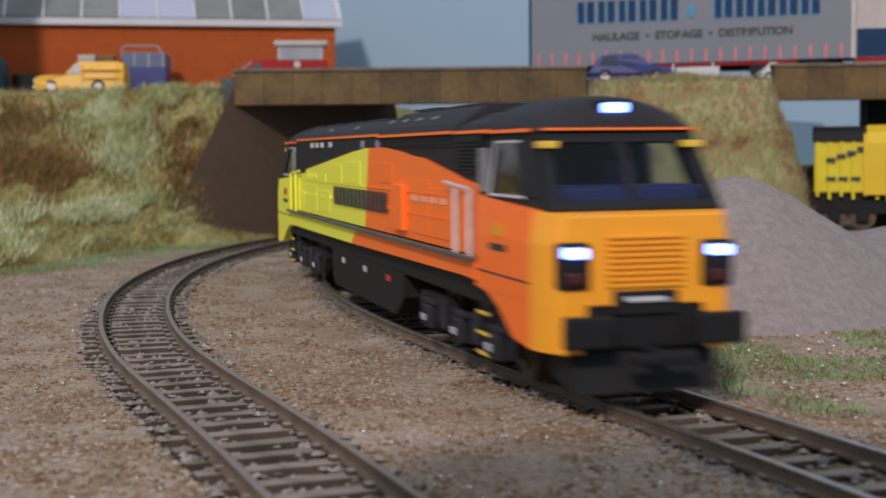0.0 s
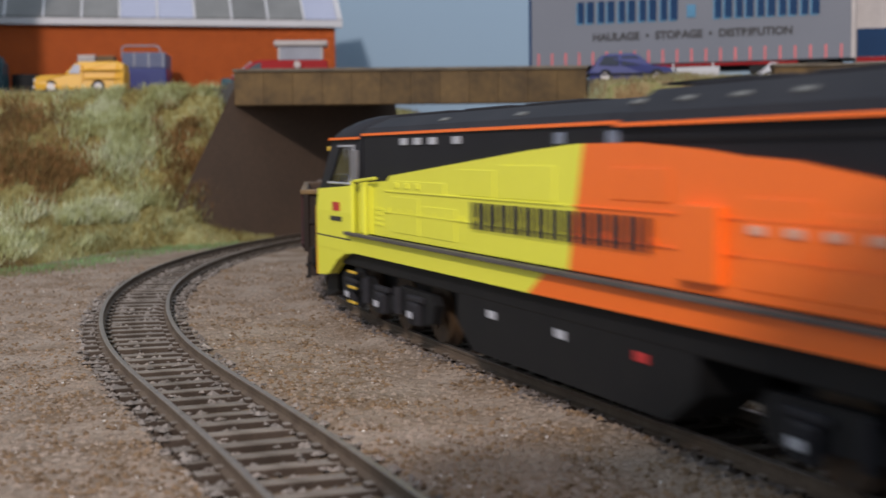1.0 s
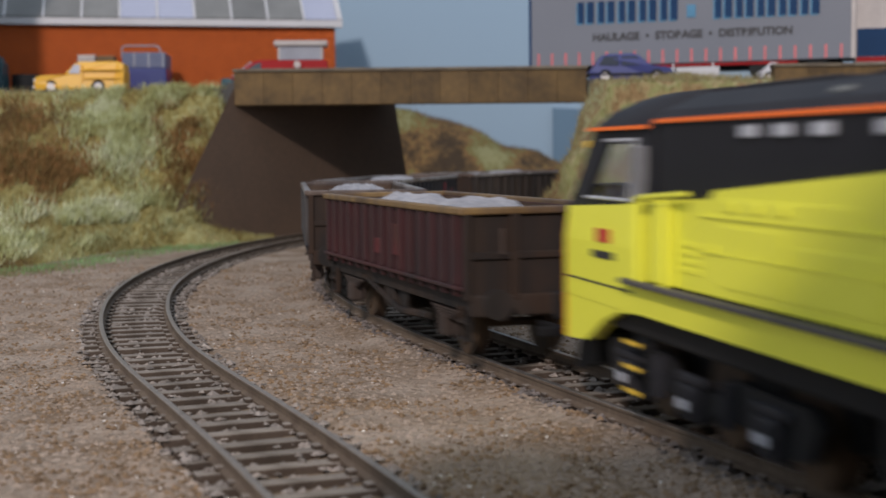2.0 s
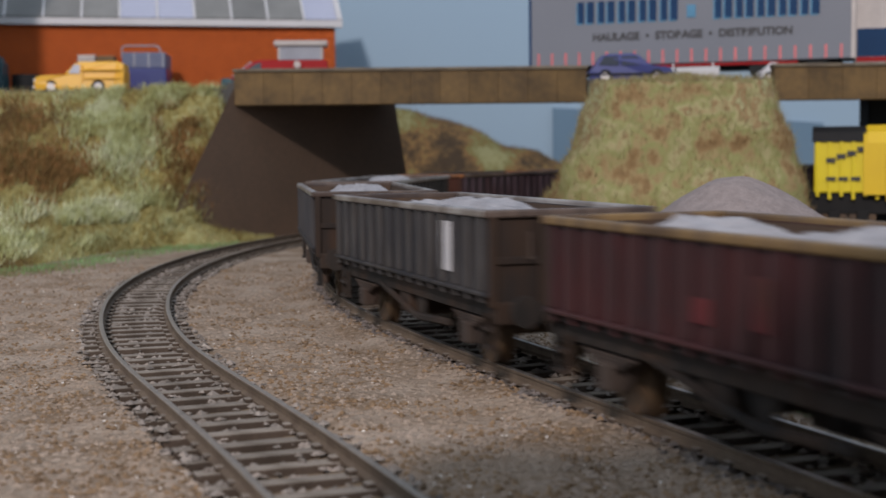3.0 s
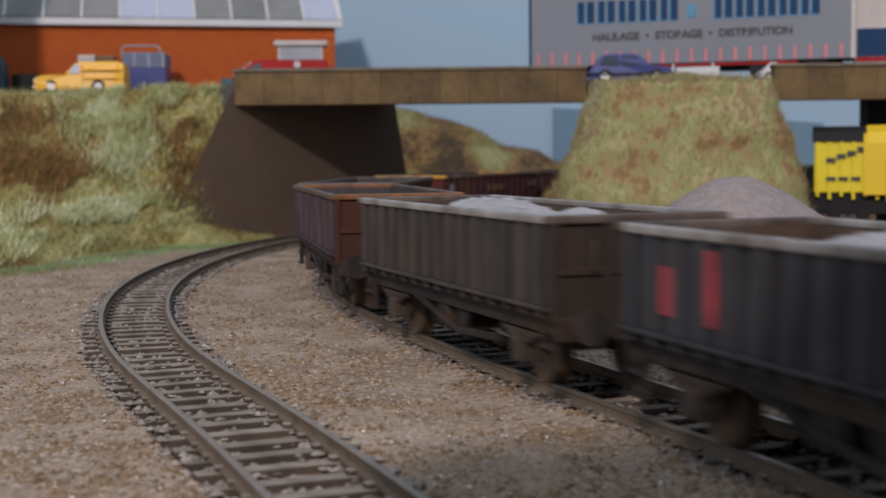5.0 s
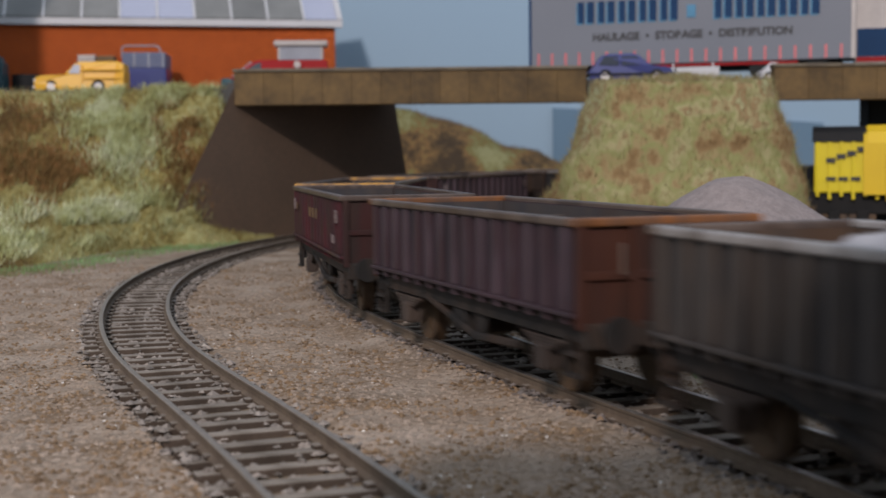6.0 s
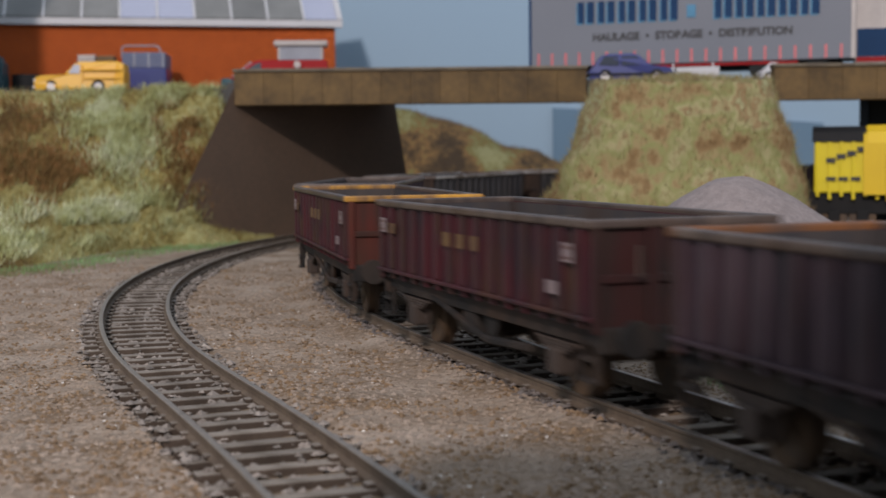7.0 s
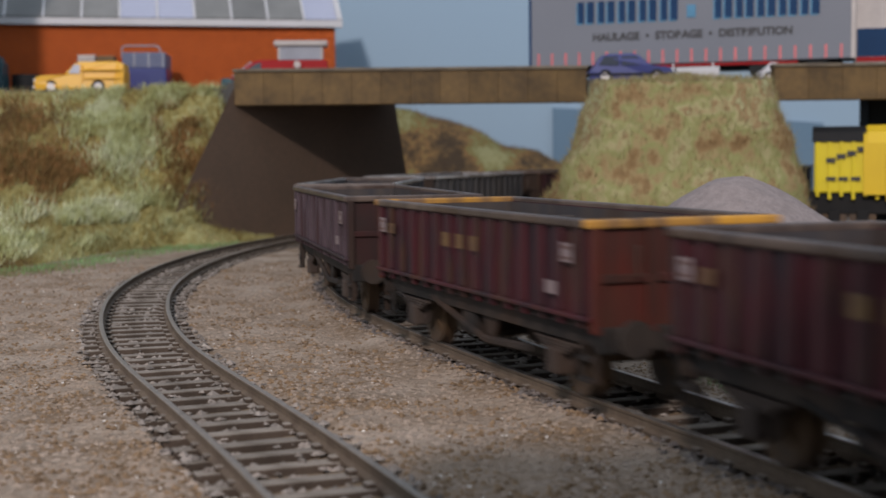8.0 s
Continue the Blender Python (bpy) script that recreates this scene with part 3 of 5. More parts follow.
WHEEL_STEEL = material("wheel_steel", (0.05, 0.035, 0.026), 0.6, 0.2, other=(0.10, 0.055, 0.022), scale=120)

LOCO_AHEAD = 177


def plate(bm, outline, y, thick=0.5):
    """A side plate with its outline in x and z, standing thick mm proud of y on each side of the vehicle that y's sign names."""
    prism(bm, outline, y, y + math.copysign(thick, y))


def wheelset(parent, x, r, half=7.6):
    bm = bmesh.new()
    for s in (-1, 1):
        rod(bm, (0, s * half, 0), (0, s * (half + 2.2), 0), r, 20)
        rod(bm, (0, s * (half - 0.5), 0), (0, s * half, 0), r + 0.7, 20)
        for i in range(4):
            a = i * math.tau / 4
            rod(bm, (math.cos(a) * r * 0.55, s * (half + 2.2), math.sin(a) * r * 0.55), (math.cos(a) * r * 0.55, s * (half + 2.5), math.sin(a) * r * 0.55), r * 0.16, 6)
    rod(bm, (0, -half, 0), (0, half, 0), 1.0, 8)
    ob = part("wheelset", bm, WHEEL_STEEL, parent, "dark steel wheels on an axle")
    ob.location = (x * MM, 0, r * MM)
    spinners.append((ob, x * MM, r))
    return ob


spinners = []


def build_loco():
    loco = thing("locomotive", "lime and orange diesel locomotive with black roof, headlamps lit", "locomotive")
    # frame and walkway
    part("underframe", boxed(-128, 128, -15.5, 15.5, 13.5, 20, 0.5), BLACK, loco)
    part("hood", boxed(-108, 110, -15.6, 15.6, 20, 46.4, 0.4), LOCO_BLACK, loco, "black upper hood sides")
    bm = bmesh.new()
    loft(bm, [[(x, -15.7, 46.2), (x, -14.4, 47.8), (x, -8.5, 50.3), (x, 8.5, 50.3), (x, 14.4, 47.8), (x, 15.7, 46.2)] for x in (-108, 23)])
    roof = part("roof", bm, LOCO_ROOF, loco, "dark grey rounded roof")
    bm = bmesh.new()
    loft(bm, [[(x, -16.4, 45.6), (x, -15.2 * w, 47.6), (x, -9.5 * w, 51.2), (x, 9.5 * w, 51.2), (x, 15.2 * w, 47.6), (x, 16.4, 45.6)] for x, w in ((23, 0.97), (25, 1), (90, 1), (93, 0.95))])
    part("radiator_roof", bm, LOCO_ROOF, loco, "raised roof over the radiators")
    bm = bmesh.new()
    loft(bm, [[(x, -15.5, 45.0), (x, -14.2, 47.2), (x, -8.0, 49.6), (x, 8.0, 49.6), (x, 14.2, 47.2), (x, 15.5, 45.0)] for x in (93, 114)])
    part("roof", bm, LOCO_ROOF, loco)
    for x0, x1, z in ((-96, -70, 50.1), (-62, -38, 50.1), (-30, -6, 50.1), (30, 54, 51.1), (60, 84, 51.1)):
        hatch = part("roof_hatch", boxed(x0, x1, -7.5, 7.5, z, z + 0.9, 0.3), LOCO_ROOF, roof)
    bm = bmesh.new()
    for i in range(16):
        box(bm, 20 + i * 1.5, 20.7 + i * 1.5, -6, 6, 52.0, 52.4)
    part("fan_grille", bm, BLACK, roof)
    for x in (-60, -20, 24, 38, 52, 66):
        for s in (-1, 1):
            bm = bmesh.new()
            box(bm, x - 1.7, x + 1.7, -0.6, 0.6, -0.15, 0.15, 0, pose(0, s * 12.6, 49.3 if x > 12 else 48.7, -s * 30))
            part("roof_marking", bm, ROOF_DUST, roof, "small dusty grey roof panel")
    for s in (-1, 1):
        y = s * 15.6
        # lime rear half and orange front half of the side, each a raised plate
        bm = bmesh.new()
        plate(bm, [(-110, 22.6), (7, 22.6), (12.5, 43.1), (8, 43.0), (-10, 42.0), (-86, 36.6), (-88, 35.4), (-110, 34.6)], y, 0.7)
        lime = part("side_panel", bm, LIME, loco, "lime yellow painted side")
        bm = bmesh.new()
        plate(bm, [(7.1, 22.6), (111, 22.6), (111, 35.6), (98, 36.9), (95, 37.4), (69, 40.6), (57, 41.2), (49, 42.0), (30, 43.1), (12.6, 43.1)], y, 0.7)
        side = part("side_panel", bm, ORANGE, loco, "bright orange painted side")
        # doors and louvres standing proud of the sides
        y2 = s * 16.3
        for x0, x1, z0, z1 in ((-84, -66, 24, 32), (-64, -44, 24, 30.5), (-42, -24, 33.5, 38.5), (-22, 2, 33.5, 39.5), (-84, -50, 33, 35.6)):
            bm = bmesh.new()
            box(bm, x0, x1, y2 - 0.05 if s > 0 else y2 - 0.15, y2 + 0.15 if s > 0 else y2 + 0.05, z0, z1, 0.06)
            part("door_panel", bm, LIME, lime)
        for x0, x1, z0, z1 in ((22, 40, 34.5, 39.5), (44, 54, 24.2, 34.6), (58, 74, 24, 36), (76, 94, 24, 34.5)):
            bm = bmesh.new()
            d = 1.3 if x0 == 44 else 0.15
            box(bm, x0, x1, y2 - 0.05 if s > 0 else y2 - d, y2 + d if s > 0 else y2 + 0.05, z0, z1, 0.15)
            part("door_panel", bm, ORANGE, side)
        # long seams and rows of small hinges along both colours
        for owner, paint, x0, x1 in ((lime, LIME, -90, 6.5), (side, ORANGE, 9, 96)):
            for z in (28.2, 33.0):
                part("seam", boxed(x0, x1, s * 16.42 - 0.14, s * 16.42 + 0.14, z, z + 0.22), paint, owner)
            for i in range(int((x1 - x0) / 7.5)):
                part("hinge", boxed(x0 + 3 + i * 7.5, x0 + 4.3 + i * 7.5, s * 16.4 - 0.15, s * 16.4 + 0.15, 28.6, 29.4), paint, owner)
        for i in range(4):
            part("hatch_plate", boxed(60 + i * 8, 63.5 + i * 8, s * 16.6 - 0.2, s * 16.6 + 0.2, 31.2, 32.4, 0.1), PLATE_PALE, side, "small pale plate")
        for i in range(3):
            part("louvre", boxed(-82 + i * 7, -79.5 + i * 7, s * 16.5 - 0.25, s * 16.5 + 0.25, 34.0, 35.2, 0.1), LIME, lime)
        for k, x in enumerate((-96, -92.5)):
            bm = bmesh.new()
            for i in range(4):
                box(bm, x - 1.5, x + 1.5, y2 - 0.2, y2 + 0.2, 25 + i * 1.2, 25.6 + i * 1.2)
            part("louvre", bm, LIME, lime)
        bm = bmesh.new()
        box(bm, 26, 92, y2 - 0.12, y2 + 0.12, 43.6, 43.9)
        for i in range(9):
            box(bm, 94, 110, s * 15.75 - 0.25, s * 15.75 + 0.25, 37.8 + i * 0.75, 38.2 + i * 0.75)
        part("louvre", bm, BLACK, loco, "black louvred panel behind the cab")
        # lettering as plain bars
        bm = bmesh.new()
        x = -34.5
        for i in range(26):
            box(bm, x, x + 1.25, s * 16.8 - 0.12, s * 16.8 + 0.12, 27.2, 32.3)
            x += 2.2 if i % 2 else 3.2
        part("lettering", bm, DARK_TEXT, lime, "dark lettering shown as plain bars")
        # grey walkway edge, valance in two colours, orange roof line
        bm = bmesh.new()
        box(bm, -116, 112, s * 17.3 - 1.4, s * 17.3 + 0.15, 21.7, 22.5, 0.15)
        part("walkway", bm, WALKWAY, loco, "dull grey walkway edge")
        bm = bmesh.new()
        plate(bm, [(-114, 17.3), (-7, 17.5), (0, 21.65), (-114, 21.65)], s * 16.7, 0.6)
        part("valance", bm, LIME, loco, "lime yellow lower edge")
        bm = bmesh.new()
        plate(bm, [(-6.9, 17.5), (104, 18.4), (112, 18.2), (112, 21.65), (0.1, 21.65)], s * 16.7, 0.6)
        part("valance", bm, ORANGE, loco, "orange lower edge")
        bm = bmesh.new()
        box(bm, -108, 24, s * 15.9 - 0.2, s * 15.9 + 0.2, 45.9, 46.5)
        box(bm, 24, 93, s * 16.5 - 0.2, s * 16.5 + 0.2, 45.5, 46.1)
        box(bm, 93, 116, s * 15.8 - 0.2, s * 15.8 + 0.2, 45.4, 46.0)
        part("roof_line", bm, ORANGE, loco, "thin orange line below the roof")
        for x in (-79, -70, -60.5, -46.5):
            bm = boxed(x, x + 4.0, s * 15.85 - 0.25, s * 15.85 + 0.25, 43.5, 45.0, 0.1)
            part("vent", bm, PALE_GREY, loco, "small pale square vent")
        for x in (1, 20):
            bm = boxed(x, x + 3.6, s * 15.85 - 0.25, s * 15.85 + 0.25, 43.1, 45.0, 0.1)
            part("vent", bm, VENT_BLUE, loco, "small blue-grey square vent")
        # fuel tank and bogies
        bm = bmesh.new()
        prism(bm, [(-46, 14), (46, 14), (46, 8), (38, 3.2), (-38, 3.2), (-46, 8)], s * 4.0, s * 15.4)
        part("fuel_tank", bm, BLACK, loco, "black fuel tank with sloped ends")
        for x in (-30, 0, 28):
            part("tank_label", boxed(x, x + 4, s * 15.5 - 0.1, s * 15.5 + 0.1, 10.5, 12, 0.1), PALE_GREY if x < 10 else SIGNAL_RED, loco, "small coloured plate on the tank")
    for end in (-1, 1):
        bogie = part("bogie", boxed(end * 95 - 34, end * 95 + 34, -9, 9, 6, 12.5, 0.6), BLACK, loco)
        for s in (-1, 1):
            bm = bmesh.new()
            prism(bm, [(end * 95 + a, b) for a, b in ((-35, 9.5), (-33, 11.5), (-12, 11.8), (-9, 9.0), (9, 9.0), (12, 11.8), (33, 11.5), (35, 9.5), (33, 5.5), (26, 4.2), (18, 6.2), (8, 6.6), (4, 4.4), (-4, 4.4), (-8, 6.6), (-18, 6.2), (-26, 4.2), (-33, 5.5))], s * 13.0, s * 15.0)
            part("side_frame", bm, BLACK, bogie, "cast black bogie side frame")
            for a in (-24, 0, 24):
                bm = bmesh.new()
                box(bm, end * 95 + a - 3, end * 95 + a + 3, s * 15.6 - 0.9, s * 15.6 + 0.9, 4.2, 9.2, 0.5)
                box(bm, end * 95 + a - 4.6, end * 95 + a + 4.6, s * 15.2 - 0.8, s * 15.2 + 0.8, 9.2, 10.6, 0.4)
                rod(bm, (end * 95 + a, s * 15.5, 6.6), (end * 95 + a, s * 17.0, 6.6), 1.7, 10)
                part("axlebox", bm, LOCO_ROOF, bogie)
                part("axle_cap", boxed(end * 95 + a - 1.5, end * 95 + a + 1.5, s * 17.0 - 0.15, s * 17.0 + 0.15, 5.9, 7.3, 0.1), PALE_GREY, bogie, "white-painted axle end")
            for a in (-12, 12):
                bm = bmesh.new()
                rod(bm, (end * 95 + a, s * 15.4, 5.5), (end * 95 + a, s * 15.4, 11.5), 1.2, 8)
                part("spring", bm, LOCO_ROOF, bogie)
        for a in (-24, 0, 24):
            wheelset(loco, end * 95 + a, 7.0, 7.4)
        build_cab(loco, end)
    return loco


def build_cab(loco, e):
    """One cab; e is 1 at the front, -1 at the rear."""
    low_paint = ORANGE if e > 0 else LIME

    def X(a):
        return e * (108 + (a - 108) * (1.24 if e > 0 else 1.33) if a > 108 else a)
    # painted lower cab, tapering to the nose
    bm = bmesh.new()
    rings = []
    for x, w, top in ((110.5, 17.0, 34.2), (116, 17.2, 33.6), (136.5, 17.2, 32.45)):
        rings.append([(X(x), -w, 17.2), (X(x), -w, 27), (X(x), -w + 0.5, top), (X(x), w - 0.5, top), (X(x), w, 27), (X(x), w, 17.2)])
    loft(bm, rings)
    cab = part("cab", bm, low_paint, loco, "orange lower cab" if e > 0 else "lime yellow lower cab")
    # amber nose face, cut away over the coupling
    bm = bmesh.new()
    rings = []
    for x, w, k in ((136.5, 17.22, 1.0), (138.4, 16.7, 0.99), (140.4, 15.8, 0.98), (141.8, 14.9, 0.95), (142.4, 14.2, 0.92)):
        rings.append([(X(x), -w, 9.5), (X(x), -w, 27), (X(x), -w + 0.8, 32.3 - (1 - k) * 12), (X(x), w - 0.8, 32.3 - (1 - k) * 12), (X(x), w, 27), (X(x), w, 9.5), (X(x), w - 3.4, 9.5), (X(x), w - 4.2, 17.2), (X(x), -w + 4.2, 17.2), (X(x), -w + 3.4, 9.5)])
    loft(bm, rings)
    face = part("nose", bm, AMBER, loco, "amber yellow nose face")
    for s in (-1, 1):
        bm = bmesh.new()
        prism(bm, [(X(a), b) for a, b in ((110, 17.3), (117, 16.6), (122, 14.6), (126, 12.0), (128.5, 10.4), (131, 10.0), (136.5, 9.5), (136.5, 17.3))], s * 14.6, s * 17.1)
        part("skirt", bm, low_paint, cab)
        # lamp cluster
        box_out = part("lamp_box", boxed(min(X(140), X(143.1)), max(X(140), X(143.1)), s * 12.4 - 2.7, s * 12.4 + 2.7, 19.8, 27.4, 0.6), BLACK, face, "black lamp cluster")
        if e > 0:
            part("headlamp", boxed(X(142.9), X(143.7), s * 12.5 - 2.1, s * 12.5 + 2.1, 24.9, 26.6, 0.4), HEADLAMP, box_out, "lit bluish-white headlamp")
        part("tail_lamp", boxed(min(X(142.9), X(143.4)), max(X(142.9), X(143.4)), s * 12.4 - 1.5, s * 12.4 + 1.5, 20.6, 22.6, 0.3), TAIL_RED, box_out, "dark red tail lamp")
        # buffer
        bm = bmesh.new()
        rod(bm, (X(139), s * 11.4, 13.4), (X(145), s * 11.4, 13.4), 1.9, 12)
        box(bm, min(X(145), X(146.3)), max(X(145), X(146.3)), s * 11.4 - 4.2, s * 11.4 + 4.2, 10.8, 16.0, 0.5)
        part("buffer", bm, BLACK, loco, "black oblong buffer")
        # cab steps with yellow edges, and white handrails
        bm = bmesh.new()
        for z in (4.5, 8.2, 12.0):
            box(bm, X(113.5) - 3.2, X(113.5) + 3.2, s * 15.6 - 1.2, s * 15.6 + 1.2, z - 0.35, z + 0.35)
        box(bm, X(113.5) - 3.6, X(113.5) + 3.6, s * 14.4 - 0.3, s * 14.4 + 0.3, 3.8, 16.5)
        steps = part("step", bm, BLACK, cab)
        for z in (4.9, 8.6, 12.4):
            part("step_edge", boxed(X(113.5) - 3.2, X(113.5) + 3.2, s * 16.7 - 0.25, s * 16.7 + 0.25, z - 0.3, z + 0.25), STEP_YELLOW, steps, "yellow step edge")
        bm = bmesh.new()
        for a in (100, 109.5):
            rod(bm, (X(a), s * 17.7, 22.4), (X(a), s * 17.7, 35.0), 0.55, 6)
        rod(bm, (X(109), s * 17.7, 35.0), (X(92), s * 17.7, 36.0), 0.38, 6)
        part("handrail", bm, HANDRAIL if e > 0 else LIME, cab, "white cab handrail" if e > 0 else "lime yellow cab handrail")
        bm = bmesh.new()
        box(bm, min(X(99), X(107)), max(X(99), X(107)), s * 16.6 - 0.3, s * 16.6 + 0.3, 22.6, 34.2, 0.2)
        part("cab_door", bm, low_paint, cab)
        bm = bmesh.new()
        box(bm, min(X(120), X(124.5)), max(X(120), X(124.5)), s * 17.25 - 0.1, s * 17.25 + 0.1, 27.2, 29.4)
        part("emblem", bm, AMBER if e > 0 else SIGNAL_RED, cab, "small emblem as a plain patch")
        bm = bmesh.new()
        box(bm, min(X(118.5), X(126)), max(X(118.5), X(126)), s * 17.25 - 0.1, s * 17.25 + 0.1, 24.6, 25.8)
        part("name_bar", bm, DARK_TEXT, cab, "lettering as a plain dark bar")
        part("seam", boxed(min(X(112), X(136.2)), max(X(112), X(136.2)), s * 17.15 - 0.12, s * 17.15 + 0.12, 20.2, 20.55), DARK_TEXT, cab)
    # grille on the nose
    bm = bmesh.new()
    for i in range(9):
        box(bm, min(X(142), X(142.9)), max(X(142), X(142.9)), -6.6, 6.6, 20.0 + i * 0.98, 20.55 + i * 0.98, 0.1)
    part("grille", bm, AMBER, face, "louvred grille in the nose")
    # upper cab as pillars and roof, so that the windows are real
    shell_back = boxed(min(X(109), X(110.5)), max(X(109), X(110.5)), -15.5, 15.5, 32, 46)
    cab_shell = part("cab_shell", shell_back, LOCO_BLACK, loco, "black upper cab with window frames")

    def panel(a, b, c, d, n, thick=0.7):
        n = Vector(n).normalized() * thick
        upper = bmesh.new()
        lo = [upper.verts.new(Vector(v)) for v in (a, b, c, d)]
        hi = [upper.verts.new(Vector(v) - n) for v in (a, b, c, d)]
        upper.faces.new(lo)
        upper.faces.new(hi[::-1])
        for i in range(4):
            upper.faces.new((lo[i], lo[(i + 1) % 4], hi[(i + 1) % 4], hi[i]))
        part("window_pillar", upper, LOCO_BLACK, cab_shell)

    def on_side(x, z, s):
        k = (z - 32.4) / 13.2
        return (X(x), s * (16.3 - 1.8 * k - max(0, (x - 130)) * 0.11), z)
    for s in (-1, 1):
        n = (0, s, 0.12)
        slant = lambda z, x: x - (z - 32.4) / 13.2 * 7.4 if x > 125 else x
        for x0, x1, z0, z1 in ((110, 116, 32.4, 45.6), (131, 138.6, 34.4, 43.6), (116, 138.6, 32.4, 34.4), (116, 138.6, 43.6, 45.6)):
            panel(on_side(slant(z0, x0), z0, s), on_side(slant(z0, x1), z0, s), on_side(slant(z1, x1), z1, s), on_side(slant(z1, x0), z1, s), n)
    def on_front(y, z):
        k = (z - 32.4) / 13.2
        return (X(139.6 - 7.6 * k), y * (1 - 0.1 * k), z)
    for y0, y1, z0, z1 in ((-15.2, 15.2, 32.4, 33.9), (-15.2, 15.2, 43.4, 45.6), (-15.2, -13.2, 33.9, 43.4), (13.2, 15.2, 33.9, 43.4), (-0.8, 0.8, 33.9, 43.4)):
        panel(on_front(y0, z0), on_front(y1, z0), on_front(y1, z1), on_front(y0, z1), (e, 0, 0.5))
    # roof of the cab, with the top lamp
    bm = bmesh.new()
    rings = []
    arch = [(-15.3, 0), (-14.6, 0.22), (-12.4, 0.50), (-9.0, 0.76), (-4.8, 0.94), (0, 1), (4.8, 0.94), (9.0, 0.76), (12.4, 0.50), (14.6, 0.22), (15.3, 0)]
    for x, k, w in ((109, 1.0, 1.0), (122, 1.0, 1.0), (127, 0.97, 0.985), (129.8, 0.88, 0.96), (131.4, 0.66, 0.93), (132.3, 0.34, 0.90), (132.7, 0.03, 0.88)):
        rings.append([(X(x), y * w, 45.4 + 6.2 * z * k) for y, z in arch] + [(X(x), 15.3 * w, 45.2), (X(x), -15.3 * w, 45.2)])
    loft(bm, rings)
    cab_roof = part("cab_roof", bm, LOCO_ROOF, loco, "dark rounded cab roof", smooth=True)
    bm = bmesh.new()
    box(bm, min(X(131.6), X(133.0)), max(X(131.6), X(133.0)), -13.4, 13.4, 45.4, 45.8)
    for s in (-1, 1):
        box(bm, min(X(110), X(131.5)), max(X(110), X(131.5)), s * 15.2 - 0.25, s * 15.2 + 0.25, 45.2, 45.8)
    part("roof_line", bm, ORANGE, cab_roof, "thin orange line round the cab")
    lamp_box = part("lamp_box", boxed(min(X(127), X(131.8)), max(X(127), X(131.8)), -3.4, 3.4, 47.9, 50.6, 0.6), BLACK, cab_roof)
    if e > 0:
        part("headlamp", boxed(X(131.6), X(132.4), -2.3, 2.3, 48.4, 50.0, 0.5), HEADLAMP, lamp_box, "lit bluish-white top lamp")
    for s in (-1, 1):
        part("marker_lamp", boxed(min(X(133), X(134.4)), max(X(133), X(134.4)), s * 13.0 - 1.8, s * 13.0 + 1.8, 42.4, 43.6, 0.2), STEP_YELLOW, cab_roof, "small amber marker lamp")
    # glass
    for s in (-1, 1):
        bm = bmesh.new()
        q = [on_side(115.5, 34.2, s), on_side(131.2, 34.2, s), on_side(126.0, 43.8, s), on_side(115.5, 43.8, s)]
        lo = [bm.verts.new((a, b - s * 0.5, c)) for a, b, c in q]
        hi = [bm.verts.new((a, b - s * 0.25, c)) for a, b, c in q]
        bm.faces.new(lo), bm.faces.new(hi[::-1])
        for i in range(4):
            bm.faces.new((lo[i], lo[(i + 1) % 4], hi[(i + 1) % 4], hi[i]))
        part("side_window", bm, CAB_GLASS, cab_roof, "clear cab side window")
        bm = bmesh.new()
        for z in (34.2, 43.6):
            rod(bm, on_side(115.4, z, s), on_side(131 - (z - 34) * 0.5, z, s), 0.28, 6)
        rod(bm, on_side(115.6, 34.2, s), on_side(115.6, 43.6, s), 0.28, 6)
        part("window_frame", bm, PALE_GREY, cab_roof, "pale grey window frame")
        bm = bmesh.new()
        box(bm, min(X(110.8), X(114.6)), max(X(110.8), X(114.6)), s * 16.0 - 0.5, s * 16.0 + 0.5, 34.6, 42.6, 0.2)
        part("draught_screen", bm, MID_GREY, cab_roof, "grey plate behind the side window")
    for y0, y1 in ((-13.3, -0.7), (0.7, 13.3)):
        bm = bmesh.new()
        q = [on_front(y0, 33.8), on_front(y1, 33.8), on_front(y1, 43.5), on_front(y0, 43.5)]
        lo = [bm.verts.new((a - e * 0.5, b, c)) for a, b, c in q]
        hi = [bm.verts.new((a - e * 0.25, b, c)) for a, b, c in q]
        bm.faces.new(lo), bm.faces.new(hi[::-1])
        for i in range(4):
            bm.faces.new((lo[i], lo[(i + 1) % 4], hi[(i + 1) % 4], hi[i]))
        part("windscreen", bm, CAB_GLASS, cab_roof, "dark windscreen pane")
    # inside: desk and two seats
    bm = bmesh.new()
    box(bm, min(X(130), X(137)), max(X(130), X(137)), -13.5, 13.5, 32.4, 36.2, 0.8)
    part("desk", bm, SEAT_BLUE, cab)
    bm = bmesh.new()
    for y in (-7.5, 7.5):
        box(bm, min(X(119), X(125)), max(X(119), X(125)), y - 3, y + 3, 32.4, 34.5, 0.6)
        box(bm, min(X(118), X(119.6)), max(X(118), X(119.6)), y - 3, y + 3, 32.4, 40, 0.6)
    part("seat", bm, SEAT_BLUE, cab)
    # black buffer beam, coupling gear and snow plough
    part("buffer_beam", boxed(min(X(136), X(141)), max(X(136), X(142)), -13, 13, 9.8, 17.6, 0.6), BLACK, loco)
    bm = bmesh.new()
    prism(bm, [(X(134), 10), (X(141), 10), (X(143), 3.0), (X(141.5), 2.6), (X(134), 5)], -12.4, 12.4)
    part("plough", bm, BLACK, loco, "black obstacle deflector")
    bm = bmesh.new()
